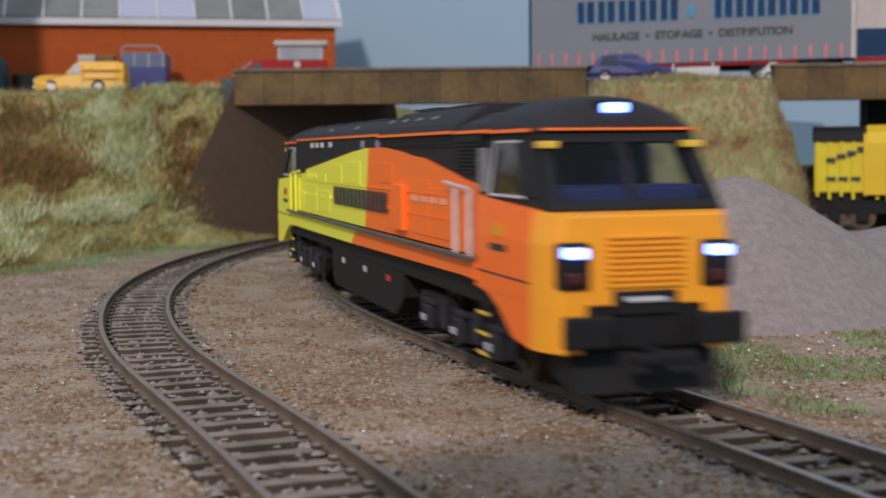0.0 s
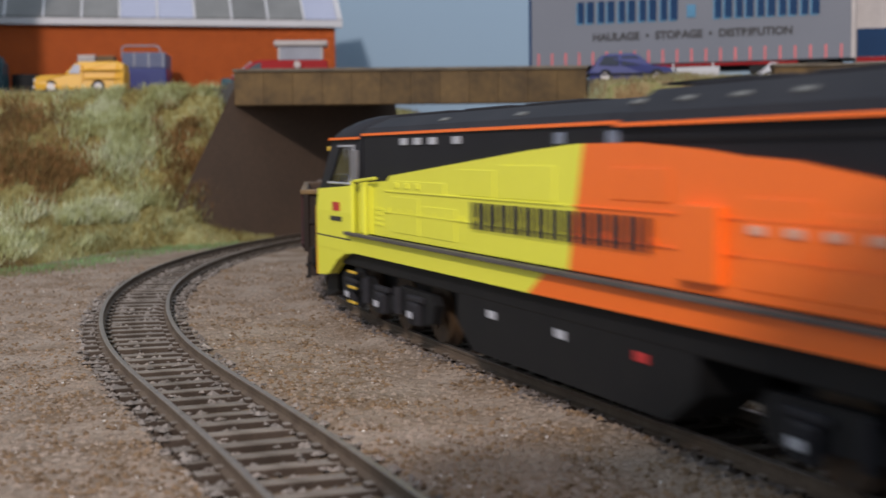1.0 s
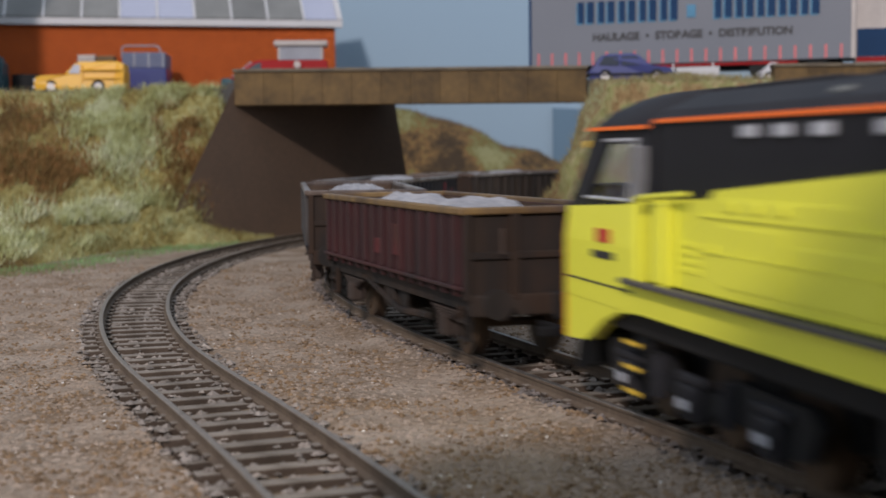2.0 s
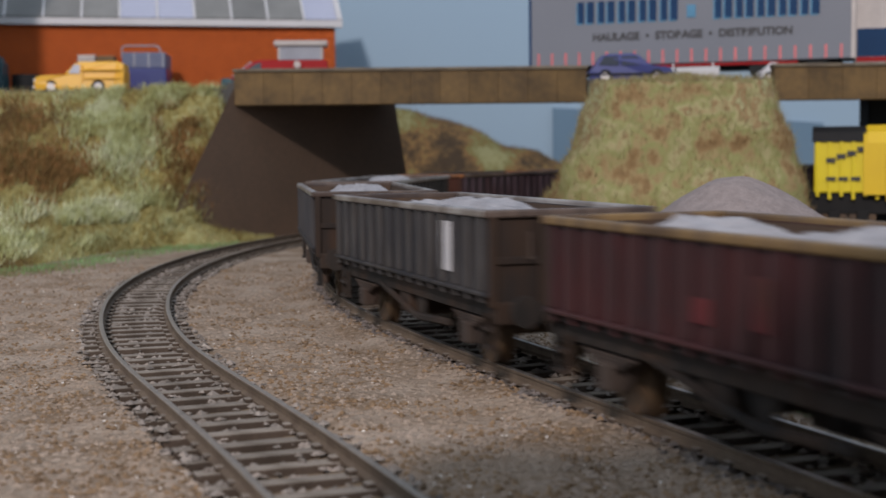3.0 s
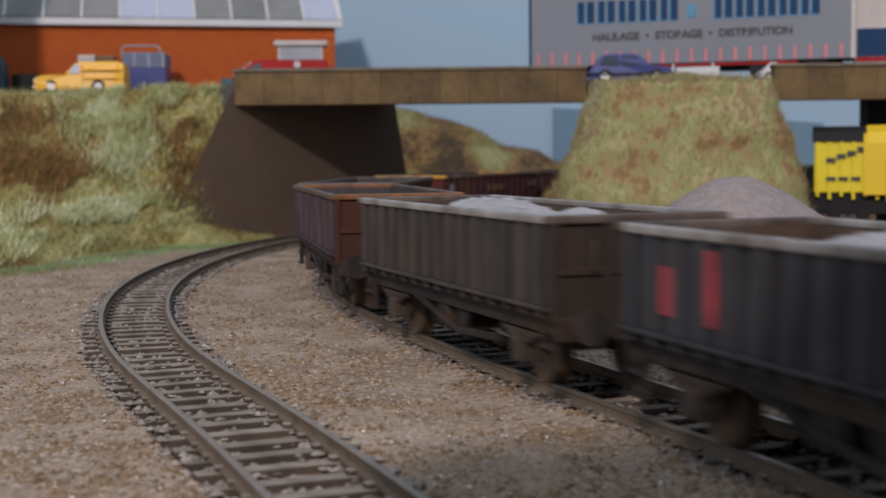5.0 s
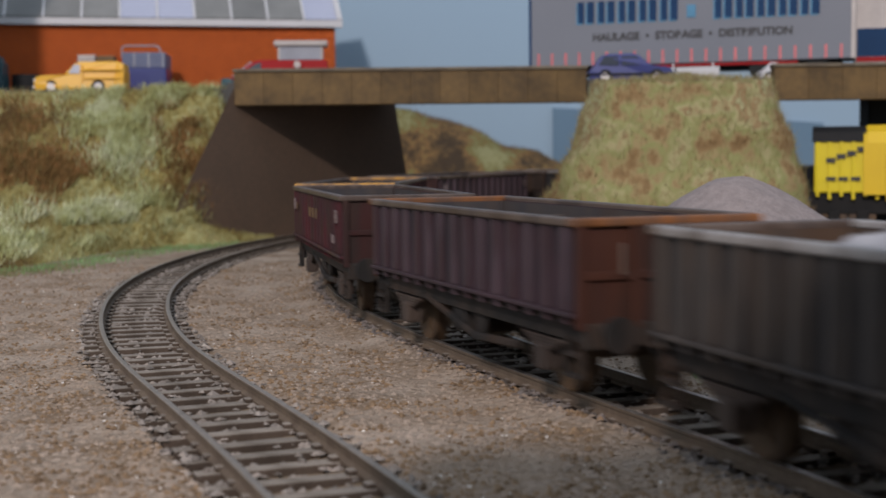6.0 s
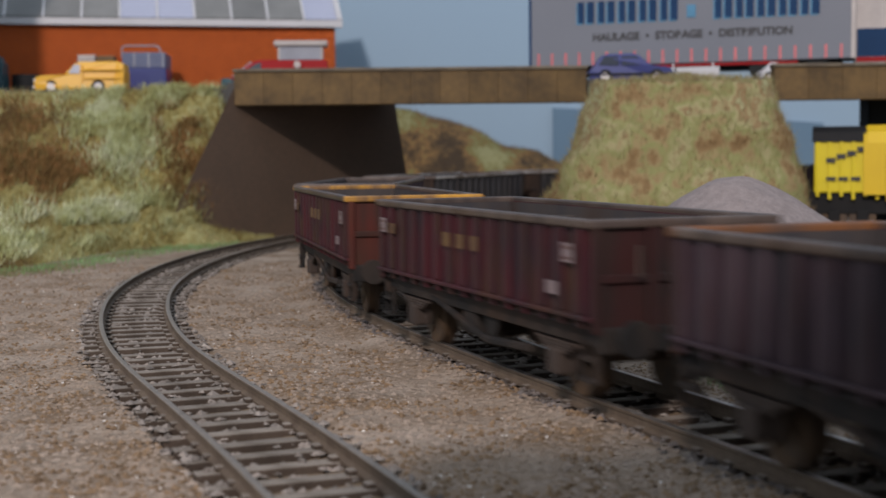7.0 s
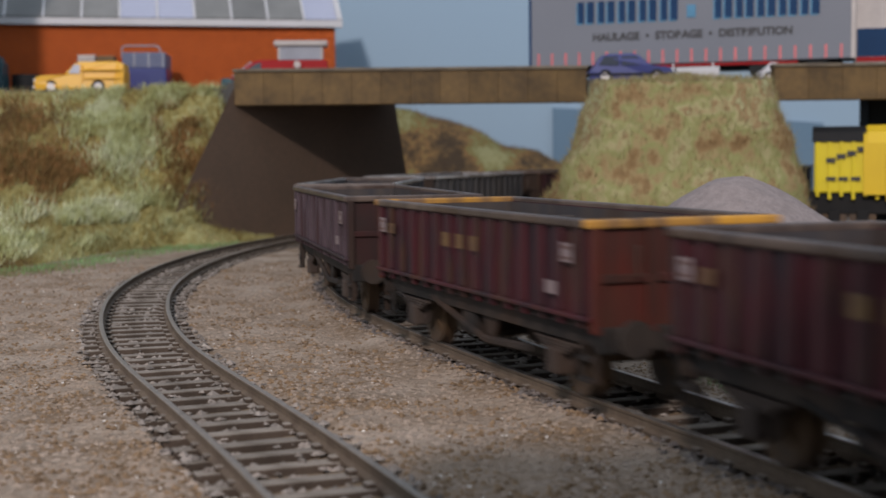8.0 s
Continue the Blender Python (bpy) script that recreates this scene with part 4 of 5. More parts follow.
    box(bm, min(X(140), X(148)), max(X(140), X(148)), -1.2, 1.2, 8.8, 10.4, 0.3)
    box(bm, min(X(147), X(149)), max(X(147), X(149)), -5.5, 5.5, 8.4, 10.2, 0.4)
    part("coupling", bm, BLACK, loco, "black coupling bar")
    notch = part("coupler_recess", boxed(min(X(141.5), X(142.6)), max(X(141.5), X(142.6)), -5.6, 5.6, 15.5, 19.4, 0.2), BLACK, loco, "black recess over the coupling")
    part("name_bar", boxed(min(X(142.2), X(142.9)), max(X(142.2), X(142.9)), -3.6, 3.6, 17.6, 18.4, 0.1), PALE_GREY, notch, "plain pale bar on the nose")


locomotive = build_loco()

# ---- wagons ----
MAROON = weathered("maroon_paint", (0.050, 0.007, 0.011), (0.014, 0.008, 0.012), rust=(0.055, 0.021, 0.009), rusty=0.75)
PURPLE = weathered("faded_purple_paint", (0.042, 0.021, 0.028), (0.016, 0.011, 0.015), rust=(0.028, 0.011, 0.010))
RUST_RED = weathered("rusty_red_paint", (0.048, 0.014, 0.015), (0.022, 0.013, 0.014), rust=(0.055, 0.011, 0.010))
COAL_GREY = weathered("sooty_grey_paint", (0.014, 0.014, 0.018), (0.046, 0.042, 0.042), rust=(0.020, 0.015, 0.013))
DARK_GREY = weathered("dark_grey_paint", (0.012, 0.012, 0.016), (0.034, 0.032, 0.035), rust=(0.018, 0.013, 0.012))
END_BROWN = weathered("rusty_brown_end", (0.029, 0.017, 0.011), (0.017, 0.012, 0.010), 0.8)
# a darker red for wagon ends than the maroon of the sides
END_RED = weathered("dark_red_end", (0.032, 0.007, 0.006), (0.015, 0.009, 0.008), 0.7, rust=(0.035, 0.018, 0.010))
END_BRIGHT = weathered("bright_red_end", (0.075, 0.012, 0.007), (0.032, 0.012, 0.008), 0.7, rust=(0.05, 0.022, 0.010))
END_ORANGE = weathered("rusty_orange_end", (0.050, 0.015, 0.007), (0.022, 0.010, 0.007), 0.8, rust=(0.035, 0.009, 0.006))
FRAME_RUST = weathered("frame_grime", (0.010, 0.009, 0.0085), (0.032, 0.023, 0.018), 0.8)
# paler copies of the side paints, which hold the highlights on the ribs
LIT_RIB = {
    "faded_purple_paint": weathered("lit_purple_rib", (0.070, 0.046, 0.056), (0.034, 0.022, 0.028), rust=(0.045, 0.016, 0.016)),
    "sooty_grey_paint": weathered("lit_grey_rib", (0.036, 0.035, 0.038), (0.068, 0.063, 0.061), rust=(0.024, 0.019, 0.017)),
    "dark_grey_paint": weathered("lit_dark_rib", (0.028, 0.028, 0.033), (0.050, 0.047, 0.050), rust=(0.020, 0.016, 0.015)),
}
AXLE_RUST = weathered("axle_grime", (0.032, 0.023, 0.019), (0.060, 0.043, 0.034), 0.8)
COAL_BROWN = weathered("brown_grey_paint", (0.024, 0.020, 0.019), (0.055, 0.045, 0.039), rust=(0.045, 0.028, 0.018))
INSIDE = weathered("wagon_inside", (0.036, 0.034, 0.038), (0.060, 0.048, 0.042), 0.8)
INSIDE_RUST = weathered("rusty_wagon_inside", (0.085, 0.052, 0.033), (0.055, 0.038, 0.028), 0.8)
RIM_BROWN = weathered("rim_brown", (0.05, 0.036, 0.031), (0.11, 0.08, 0.064), 0.42)
RIM_GREY = weathered("rim_grey", (0.30, 0.285, 0.275), (0.11, 0.09, 0.078), 0.38, rust=(0.07, 0.05, 0.04))
RIM_OCHRE = weathered("rim_ochre", (0.55, 0.27, 0.03), (0.17, 0.095, 0.045), 0.5)
RIM_TAN = weathered("rim_tan", (0.20, 0.125, 0.05), (0.09, 0.06, 0.04), 0.5)
RIM_RUST = weathered("rim_rust", (0.20, 0.075, 0.022), (0.10, 0.055, 0.035), 0.5)
LOAD_STONE = material("load_stone", (0.33, 0.33, 0.35), 0.95, other=(0.21, 0.21, 0.225), scale=180, fine=900, bump=1.0, distance=0.0008)
PATCH_WHITE = material("patch_white", (0.55, 0.54, 0.55), 0.6, other=(0.40, 0.39, 0.40), scale=100)
PATCH_RED = material("patch_red", (0.36, 0.03, 0.04), 0.6, other=(0.16, 0.02, 0.025), scale=120)
TEXT_GOLD = material("text_gold", (0.13, 0.07, 0.018), 0.6, other=(0.06, 0.025, 0.014), scale=250, bump=0)

PANEL_PALE = material("panel_pale", (0.22, 0.17, 0.17), 0.6, other=(0.12, 0.08, 0.08), scale=250)
PANEL_INK = material("panel_ink", (0.12, 0.06, 0.05), 0.6, bump=0)

HALF_L, HALF_W = 53.5, 17.0


def mesh_of(bm, name, mat):
    bmesh.ops.scale(bm, vec=(MM, MM, MM), verts=bm.verts)
    bmesh.ops.recalc_face_normals(bm, faces=bm.faces)
    mesh = bpy.data.meshes.new(name)
    bm.to_mesh(mesh)
    bm.free()
    mesh.materials.append(mat)
    return mesh


def build_wagon(label, paint, rim, end_rim, load, patches=(), gold=False, panels=False, end_paint=END_BROWN):
    inner = INSIDE_RUST if load else INSIDE
    w = thing("open_wagon", label, "wagon", "wagons of the train")
    part("floor", boxed(-HALF_L + 0.6, HALF_L - 0.6, -16, 16, 13.6, 15.2), INSIDE, w)
    bm = bmesh.new()
    box(bm, -0.75, 0.75, -0.7, 0.7, -7.0, 6.6, 0.2)
    prism(bm, [(-0.6, -7.0), (0.6, -7.0), (0.45, -9.2), (-0.45, -9.2)], -0.6, 0.3)
    rib_mesh = mesh_of(bm, "rib", LIT_RIB.get(paint.name, paint))
    for s in (-1, 1):
        bm = bmesh.new()
        box(bm, -HALF_L, HALF_L, s * 16.2 - 0.55, s * 16.2 + 0.55, 15.0, 30.2)
        box(bm, -HALF_L, HALF_L, s * 16.9 - 0.8, s * 16.9 + 0.7, 15.0, 15.8, 0.2)
        side = part("side", bm, [paint], w)
        for i in range(15):
            ob = new("rib", rib_mesh)
            ob.parent = side
            ob.location = ((-50.5 + i * 101 / 14) * MM, s * 16.85 * MM, 23.0 * MM)
        bm = bmesh.new()
        box(bm, -HALF_L + 1, HALF_L - 1, s * 15.55 - 0.1, s * 15.55 + 0.1, 15.3, 30.0)
        part("lining", bm, inner, side, "grimy inner face of the side")
        for x0, x1, z0, z1, mat in patches:
            part("patch", boxed(x0, x1, s * 16.95 - 0.2, s * 16.95 + 0.2, z0, z1, 0.1), mat, side, "painted patch on the side")
        if gold:
            for x in (-10.5, -3.2, 4.1):
                part("letter_bar", boxed(x, x + 3.9, s * 17.6 - 0.08, s * 17.6 + 0.08, 23.2, 26.0), TEXT_GOLD, side, "faded gold letter as a plain bar")
            for x in (-44.8, -42.4):
                part("letter_bar", boxed(x, x + 1.9, s * 17.6 - 0.08, s * 17.6 + 0.08, 24.0, 26.2), TEXT_GOLD, side, "faded gold mark as a plain bar")
        if panels:
            for x in (-50.4, 44.6):
                board = part("data_panel", boxed(x, x + 3.8, s * 17.6 - 0.1, s * 17.6 + 0.1, 24.0, 27.2, 0.05), PANEL_PALE, side, "pale data panel")
                for z in (24.5, 26.2):
                    part("letter_bar", boxed(x + 0.6, x + 3.2, s * 17.7 - 0.08, s * 17.7 + 0.08, z, z + 0.5), PANEL_INK, board, "small writing as a plain bar")
            part("data_panel", boxed(38.5, 42.5, s * 17.6 - 0.1, s * 17.6 + 0.1, 18.4, 20.6, 0.05), PANEL_PALE, side, "small pale panel")
        # solebar, axle guards, springs, brake gear
        bm = bmesh.new()
        box(bm, -HALF_L + 1, HALF_L - 1, s * 14.2 - 0.7, s * 14.2 + 0.7, 10.6, 14.4, 0.2)
        box(bm, -HALF_L + 1, HALF_L - 1, s * 14.8 - 1.3, s * 14.8 + 1.3, 13.8, 14.6, 0.2)
        part("solebar", bm, FRAME_RUST, w)
        for x in (-36, 36):
            bm = bmesh.new()
            prism(bm, [(x - 6.5, 11), (x - 3, 4.6), (x + 3, 4.6), (x + 6.5, 11)], s * 12.2, s * 13.0)
            box(bm, x - 2.4, x + 2.4, s * 14.0 - 1.5, s * 14.0 + 1.5, 4.2, 8.8, 0.5)
            for i in range(4):
                box(bm, x - 8 + i * 1.3, x + 8 - i * 1.3, s * 13.9 - 0.8, s * 13.9 + 0.8, 9.6 - i * 0.55, 10.1 - i * 0.55, 0.1)
            rod(bm, (x - 8, s * 13.9, 9.6), (x - 8, s * 13.9, 11.6), 0.6, 6)
            rod(bm, (x + 8, s * 13.9, 9.6), (x + 8, s * 13.9, 11.6), 0.6, 6)
            part("axle_guard", bm, AXLE_RUST, w, "rust-stained axle guard with spring and axlebox")
        bm = bmesh.new()
        rod(bm, (-24, s * 14.6, 11.5), (6, s * 14.9, 6.2), 0.7, 6)
        rod(bm, (6, s * 14.9, 6.2), (26, s * 14.9, 7.2), 0.8, 6)
        prism(bm, [(2, 11), (10, 11), (6.6, 5.0), (5.4, 5.0)], s * 13.4, s * 14.0)
        box(bm, -8, -1, s * 12.5 - 2, s * 12.5 + 2, 6.0, 10.8, 0.6)
        part("brake_gear", bm, FRAME_RUST, w, "grimy brake lever and hanger")
    # dark blocks added to close off the bright view beneath the floor
    for x0, x1, y0, y1 in ((-22, -4, -9, 4), (2, 20, -5, 8)):
        bm = bmesh.new()
        box(bm, x0, x1, y0, y1, 5.0, 12.0, 1.0)
        rod(bm, ((x0 + x1) / 2, y0 - 1.5, 7.5), ((x0 + x1) / 2, y1 + 1.5, 7.5), 2.2, 12)
        part("brake_cylinder", bm, FRAME_RUST, w, "dark block added to fill the bright gap under the floor")
    for e in (-1, 1):
        bm = bmesh.new()
        box(bm, e * (HALF_L - 0.5) - 0.5, e * (HALF_L - 0.5) + 0.5, -16.6, 16.6, 13.8, 30.2)
        end = part("end", bm, end_paint, w)
        for y in (-16, -6, 6, 16):
            part("stanchion", boxed(e * (HALF_L + 0.3) - 0.6, e * (HALF_L + 0.3) + 0.6, y - 0.8, y + 0.8, 13.0, 30.0, 0.25), end_paint, end)
        part("end_bar", boxed(e * (HALF_L + 0.2) - 0.45, e * (HALF_L + 0.2) + 0.45, -16.8, 16.8, 21.0, 22.4, 0.2), end_paint, end)
        part("lining", boxed(e * (HALF_L - 1.2) - 0.1, e * (HALF_L - 1.2) + 0.1, -15.4, 15.4, 15.3, 30.0), inner, end)
        bm = bmesh.new()
        rod(bm, (e * (HALF_L + 1.4), 9, 22), (e * (HALF_L + 1.4), 9, 27), 0.35, 6)
        rod(bm, (e * (HALF_L + 1.4), -9, 22), (e * (HALF_L + 1.4), -9, 27), 0.35, 6)
        part("handrail", bm, RIM_BROWN, end)
        part("headstock", boxed(e * (HALF_L - 0.4) - 1.2, e * (HALF_L - 0.4) + 1.2, -15.6, 15.6, 9.8, 14.0, 0.3), FRAME_RUST, w)
        for s in (-1, 1):
            bm = bmesh.new()
            rod(bm, (e * HALF_L, s * 11.4, 12.6), (e * (HALF_L + 4.5), s * 11.4, 12.6), 1.5, 10)
            rod(bm, (e * (HALF_L + 4.5), s * 11.4, 12.6), (e * (HALF_L + 5.6), s * 11.4, 12.6), 3.0, 16)
            part("buffer", bm, FRAME_RUST, w, "grimy round buffer")
            bm = bmesh.new()
            for z in (5.0, 8.5):
                box(bm, e * (HALF_L - 3) - 2.6, e * (HALF_L - 3) + 2.6, s * 15.6 - 0.8, s * 15.6 + 0.8, z, z + 0.6)
            for d in (-2.4, 2.4):
                box(bm, e * (HALF_L - 3) + d - 0.25, e * (HALF_L - 3) + d + 0.25, s * 15.4 - 0.5, s * 15.4 + 0.5, 5.0, 11.5)
            part("step", bm, FRAME_RUST, w)
        bm = bmesh.new()
        box(bm, e * (HALF_L + 4) - 5, e * (HALF_L + 4) + 5, -0.9, 0.9, 7.0, 8.4, 0.2)
        box(bm, e * (HALF_L + 9) - 0.7, e * (HALF_L + 9) + 0.7, -5, 5, 6.6, 8.4, 0.3)
        part("coupling", bm, BLACK, w, "black coupling bar")
        wheelset(w, e * 36, 6.3)
        part("top_rim", boxed(e * (HALF_L - 0.1) - 1.1, e * (HALF_L - 0.1) + 1.1, -17.7, 17.7, 29.7, 31.2, 0.4), end_rim, w, "worn rim along the end")
    for s in (-1, 1):
        part("top_rim", boxed(-HALF_L + 1.4, HALF_L - 1.4, s * 16.7 - 0.95, s * 16.7 + 0.95, 29.7, 31.2, 0.4), rim, w, "worn rim along the side")
    bm = bmesh.new()
    for x in (-18, 18):
        box(bm, x - 0.5, x + 0.5, -15.5, 15.5, 27.0, 28.2, 0.2)
    part("stay", bm, INSIDE, w)
    if load:
        n, m = 90, 28
        bm = bmesh.new()
        grid = []
        for i in range(n + 1):
            row = []
            for j in range(m + 1):
                x, y = -52 + 104 * i / n, -15.3 + 30.6 * j / m
                k = max(0.0, 1 - (y / 16.5) ** 2) * (0.55 + 0.45 * abs(math.sin((x + load * 9) * 0.062)))
                k *= min(1, max(0, 50 - abs(x + 3 * math.sin(load * 2.1))) / 22) ** 0.6
                z = 23.6 + 8.4 * min(k, 0.92) + 0.9 * height_noise(x, y, 0.25, load) + 0.9 * height_noise(x, y, 0.8, load + 3)
                row.append(bm.verts.new((x, y, z)))
            grid.append(row)
        for i in range(n):
            for j in range(m):
                bm.faces.new((grid[i][j], grid[i + 1][j], grid[i + 1][j + 1], grid[i][j + 1]))
        part("load", bm, LOAD_STONE, w, "heaped pale grey stone load")
    return w


RED_DIM = weathered("dim_red_patch", (0.11, 0.014, 0.018), (0.04, 0.016, 0.016))
RED_BARS = ((-41, -37.5, 18.5, 25.5, PATCH_RED), (-30, -26, 18.2, 28.5, PATCH_RED))
wagons = [
    build_wagon("rusty red open wagon heaped with grey stone", RUST_RED, RIM_TAN, RIM_TAN, 1, ((8, 12, 19, 26, RED_DIM), (-8, -2, 18.5, 22, RED_DIM))),
    build_wagon("sooty grey open wagon with white patch, loaded with stone", COAL_GREY, RIM_GREY, RIM_BROWN, 2, ((26.8, 33.5, 18.3, 28.2, PATCH_WHITE),)),
    build_wagon("sooty grey open wagon with red patches, loaded with stone", DARK_GREY, RIM_GREY, RIM_BROWN, 3, RED_BARS),
    build_wagon("brownish grey weathered open wagon loaded with stone", COAL_BROWN, RIM_GREY, RIM_BROWN, 4),
    build_wagon("faded purple-brown open wagon, empty, with rusty end", PURPLE, RIM_BROWN, RIM_RUST, 0, end_paint=END_ORANGE),
    build_wagon("maroon open wagon, empty, with faded gold lettering", MAROON, RIM_BROWN, RIM_BROWN, 0, gold=True, panels=True, end_paint=END_RED),
    build_wagon("weathered maroon open wagon with ochre rim, empty", MAROON, RIM_BROWN, RIM_OCHRE, 0, gold=True, panels=True, end_paint=END_BRIGHT),
    build_wagon("dirty purple-maroon open wagon, empty and weathered", PURPLE, RIM_BROWN, RIM_BROWN, 0, panels=True, end_paint=END_RED),
    build_wagon("sooty dark grey open wagon, empty and weathered", DARK_GREY, RIM_GREY, RIM_BROWN, 0),
    build_wagon("dark grey open wagon with worn pale rim, empty", COAL_GREY, RIM_GREY, RIM_GREY, 0),
    build_wagon("rusty dark red open wagon, empty and weathered", RUST_RED, RIM_BROWN, RIM_BROWN, 0),
    build_wagon("sooty grey open wagon, empty, at the tail", DARK_GREY, RIM_GREY, RIM_BROWN, 0),
]

# ---- the yard and road behind: buildings and vehicles ----
GLAZING = material("roof_glazing", (0.40, 0.42, 0.52), 0.25, other=(0.34, 0.36, 0.46), scale=30, bump=0.05)
ROOF_SHEET = material("roof_sheet", (0.20, 0.20, 0.19), 0.6, other=(0.155, 0.155, 0.148), scale=60, bump=0.2, random_tint=0.15)
MORTAR = material("dark_mortar", (0.33, 0.10, 0.04), 0.9, scale=200)
YELLOW_PAINT = material("yellow_paint", (0.68, 0.36, 0.004), 0.45, other=(0.62, 0.32, 0.004), scale=40, bump=0.03, coat=0.15)
BLUE_PAINT = material("blue_paint", (0.014, 0.022, 0.145), 0.4, other=(0.011, 0.018, 0.115), scale=40, bump=0.03, coat=0.3)
RED_PAINT = material("red_paint", (0.30, 0.006, 0.008), 0.65, other=(0.25, 0.006, 0.008), scale=40, bump=0.03)
TEAL_PAINT = material("teal_paint", (0.012, 0.06, 0.075), 0.5, scale=50)
CAR_GLASS = material("car_glass", (0.03, 0.035, 0.05), 0.12, bump=0)
PALE_GLASS = material("pale_car_glass", (0.36, 0.37, 0.42), 0.2, bump=0)
TYRE = material("tyre", (0.02, 0.02, 0.02), 0.8, bump=0.1)
HUB = material("hubcap", (0.72, 0.66, 0.64), 0.35, 0.3, bump=0)
CAGE = material("grey_cage", (0.30, 0.31, 0.35), 0.6, scale=90)
LORRY_GREY = material("blue_grey_slats", (0.13, 0.15, 0.23), 0.6, other=(0.09, 0.105, 0.18), scale=90)
CREAM = material("cream_plastic", (0.48, 0.43, 0.40), 0.5, scale=60, bump=0.05)
TRAILER_BLUE = material("trailer_blue", (0.006, 0.036, 0.10), 0.7, other=(0.006, 0.03, 0.085), scale=60, bump=0)
TRAILER_RED = material("trailer_red", (0.62, 0.16, 0.17), 0.5, bump=0)
CAB_YELLOW = material("cab_yellow", (0.64, 0.43, 0.008), 0.4, other=(0.58, 0.38, 0.008), scale=60, bump=0.05)
WAGON_YELLOW = material("wagon_yellow", (0.66, 0.54, 0.010), 0.4, other=(0.58, 0.46, 0.010), scale=60, bump=0.05)


def put(x, y, z, turn=0.0):
    return pose(x * MM, y * MM, z * MM, 0, 0, turn)


def build_garage():
    """A brick garage with a pitched sheet roof; its front runs along local x from -360 to 0."""
    g = thing("brick_garage", "orange brick workshop with white gutter and grey panelled roof", "building", m=put(-72, 930, 76, 12.5))
    wall = part("wall", boxed(-360, 0, 0, 110, 0, 53.5), MORTAR, g, "orange brick front wall")
    brick_mesh = mesh_of(boxed(-1.45, 1.45, -0.25, 0.25, -0.45, 0.45), "brick", BRICK)
    rows, verts, faces = 44, [], []
    count = 0
    for r in range(rows):
        for i in range(120):
            x = -1.6 - i * 3.05 - (1.5 if r % 2 else 0)
            if r > 22 and i < 13:
                ob = new("brick", brick_mesh)
                ob.parent = wall
                ob.location = (x * MM, -0.15 * MM, (0.8 + r * 1.12) * MM)
                count += 1
            elif x > -358:
                k = len(verts)
                z = 0.8 + r * 1.12
                a, b = 1.45, 0.45
                for dy in (-0.4, 0.0):
                    verts += [((x - a) * MM, dy * MM, (z - b) * MM), ((x + a) * MM, dy * MM, (z - b) * MM), ((x + a) * MM, dy * MM, (z + b) * MM), ((x - a) * MM, dy * MM, (z + b) * MM)]
                faces += [(k, k + 1, k + 2, k + 3), (k, k + 4, k + 5, k + 1), (k + 1, k + 5, k + 6, k + 2), (k + 2, k + 6, k + 7, k + 3), (k + 3, k + 7, k + 4, k)]
    mesh = bpy.data.meshes.new("brickwork")
    mesh.from_pydata(verts, [], faces)
    mesh.materials.append(BRICK)
    ob = new("brickwork", mesh)
    ob.parent = wall
    tagged(ob, kind="stuff")
    # roof: two slopes, panels between white bars
    roof = part("roof", (lambda bm: (prism(bm, [(-364, 50), (4, 50), (4, 51), (-364, 51)], -3, 113), bm)[1])(bmesh.new()), WHITE, g)
    roof.location.z = 3 * MM
    slope = math.degrees(math.atan2(44, 57))
    lie = pose(0, -3, 51, slope)
    for i in range(15):
        x0 = -360 + i * 24.2
        bm = bmesh.new()
        box(bm, x0 + 0.8, x0 + 23.4, 1.5, 70, 0.2, 1.2)
        bmesh.ops.transform(bm, matrix=lie, verts=bm.verts)
        part("roof_panel", bm, GLAZING if i in (9, 10, 14) else ROOF_SHEET, roof, "pale glazed roof panel" if i in (9, 10, 14) else "")
        bm = bmesh.new()
        box(bm, x0 - 0.8, x0 + 0.8, 1, 72, 0.2, 1.9, 0.2)
        bmesh.ops.transform(bm, matrix=lie, verts=bm.verts)
        part("glazing_bar", bm, WHITE, roof)
    bm = bmesh.new()
    box(bm, 1.0, 4.6, 0, 73, -0.4, 2.6, 0.3)
    bmesh.ops.transform(bm, matrix=lie, verts=bm.verts)
    part("barge_board", bm, WHITE, roof, "white board along the gable edge")
    bm = bmesh.new()
    prism(bm, [(-364, 47.2), (4.4, 47.2), (4.4, 51.6), (-364, 51.6)], -5.4, -1.2)
    part("gutter", bm, WHITE, roof, "white gutter along the eaves")
    bm = bmesh.new()
    loft(bm, [[(-362, 54, 94.5), (2, 54, 94.5), (2, 113, 51), (-362, 113, 51)], [(-362, 55, 96), (2, 55, 96), (2, 115, 52), (-362, 115, 52)]])
    part("rear_slope", bm, ROOF_SHEET, roof)
    bm = bmesh.new()
    a = [bm.verts.new(v) for v in ((-0.5, 0, 50), (-0.5, 110, 50), (-0.5, 55, 94))]
    b = [bm.verts.new(v) for v in ((0, 0, 50), (0, 110, 50), (0, 55, 94))]
    bm.faces.new(a), bm.faces.new(b[::-1])
    for i in range(3):
        bm.faces.new((a[i], a[(i + 1) % 3], b[(i + 1) % 3], b[i]))
    part("gable", bm, BRICK, roof)
    return g


garage = build_garage()


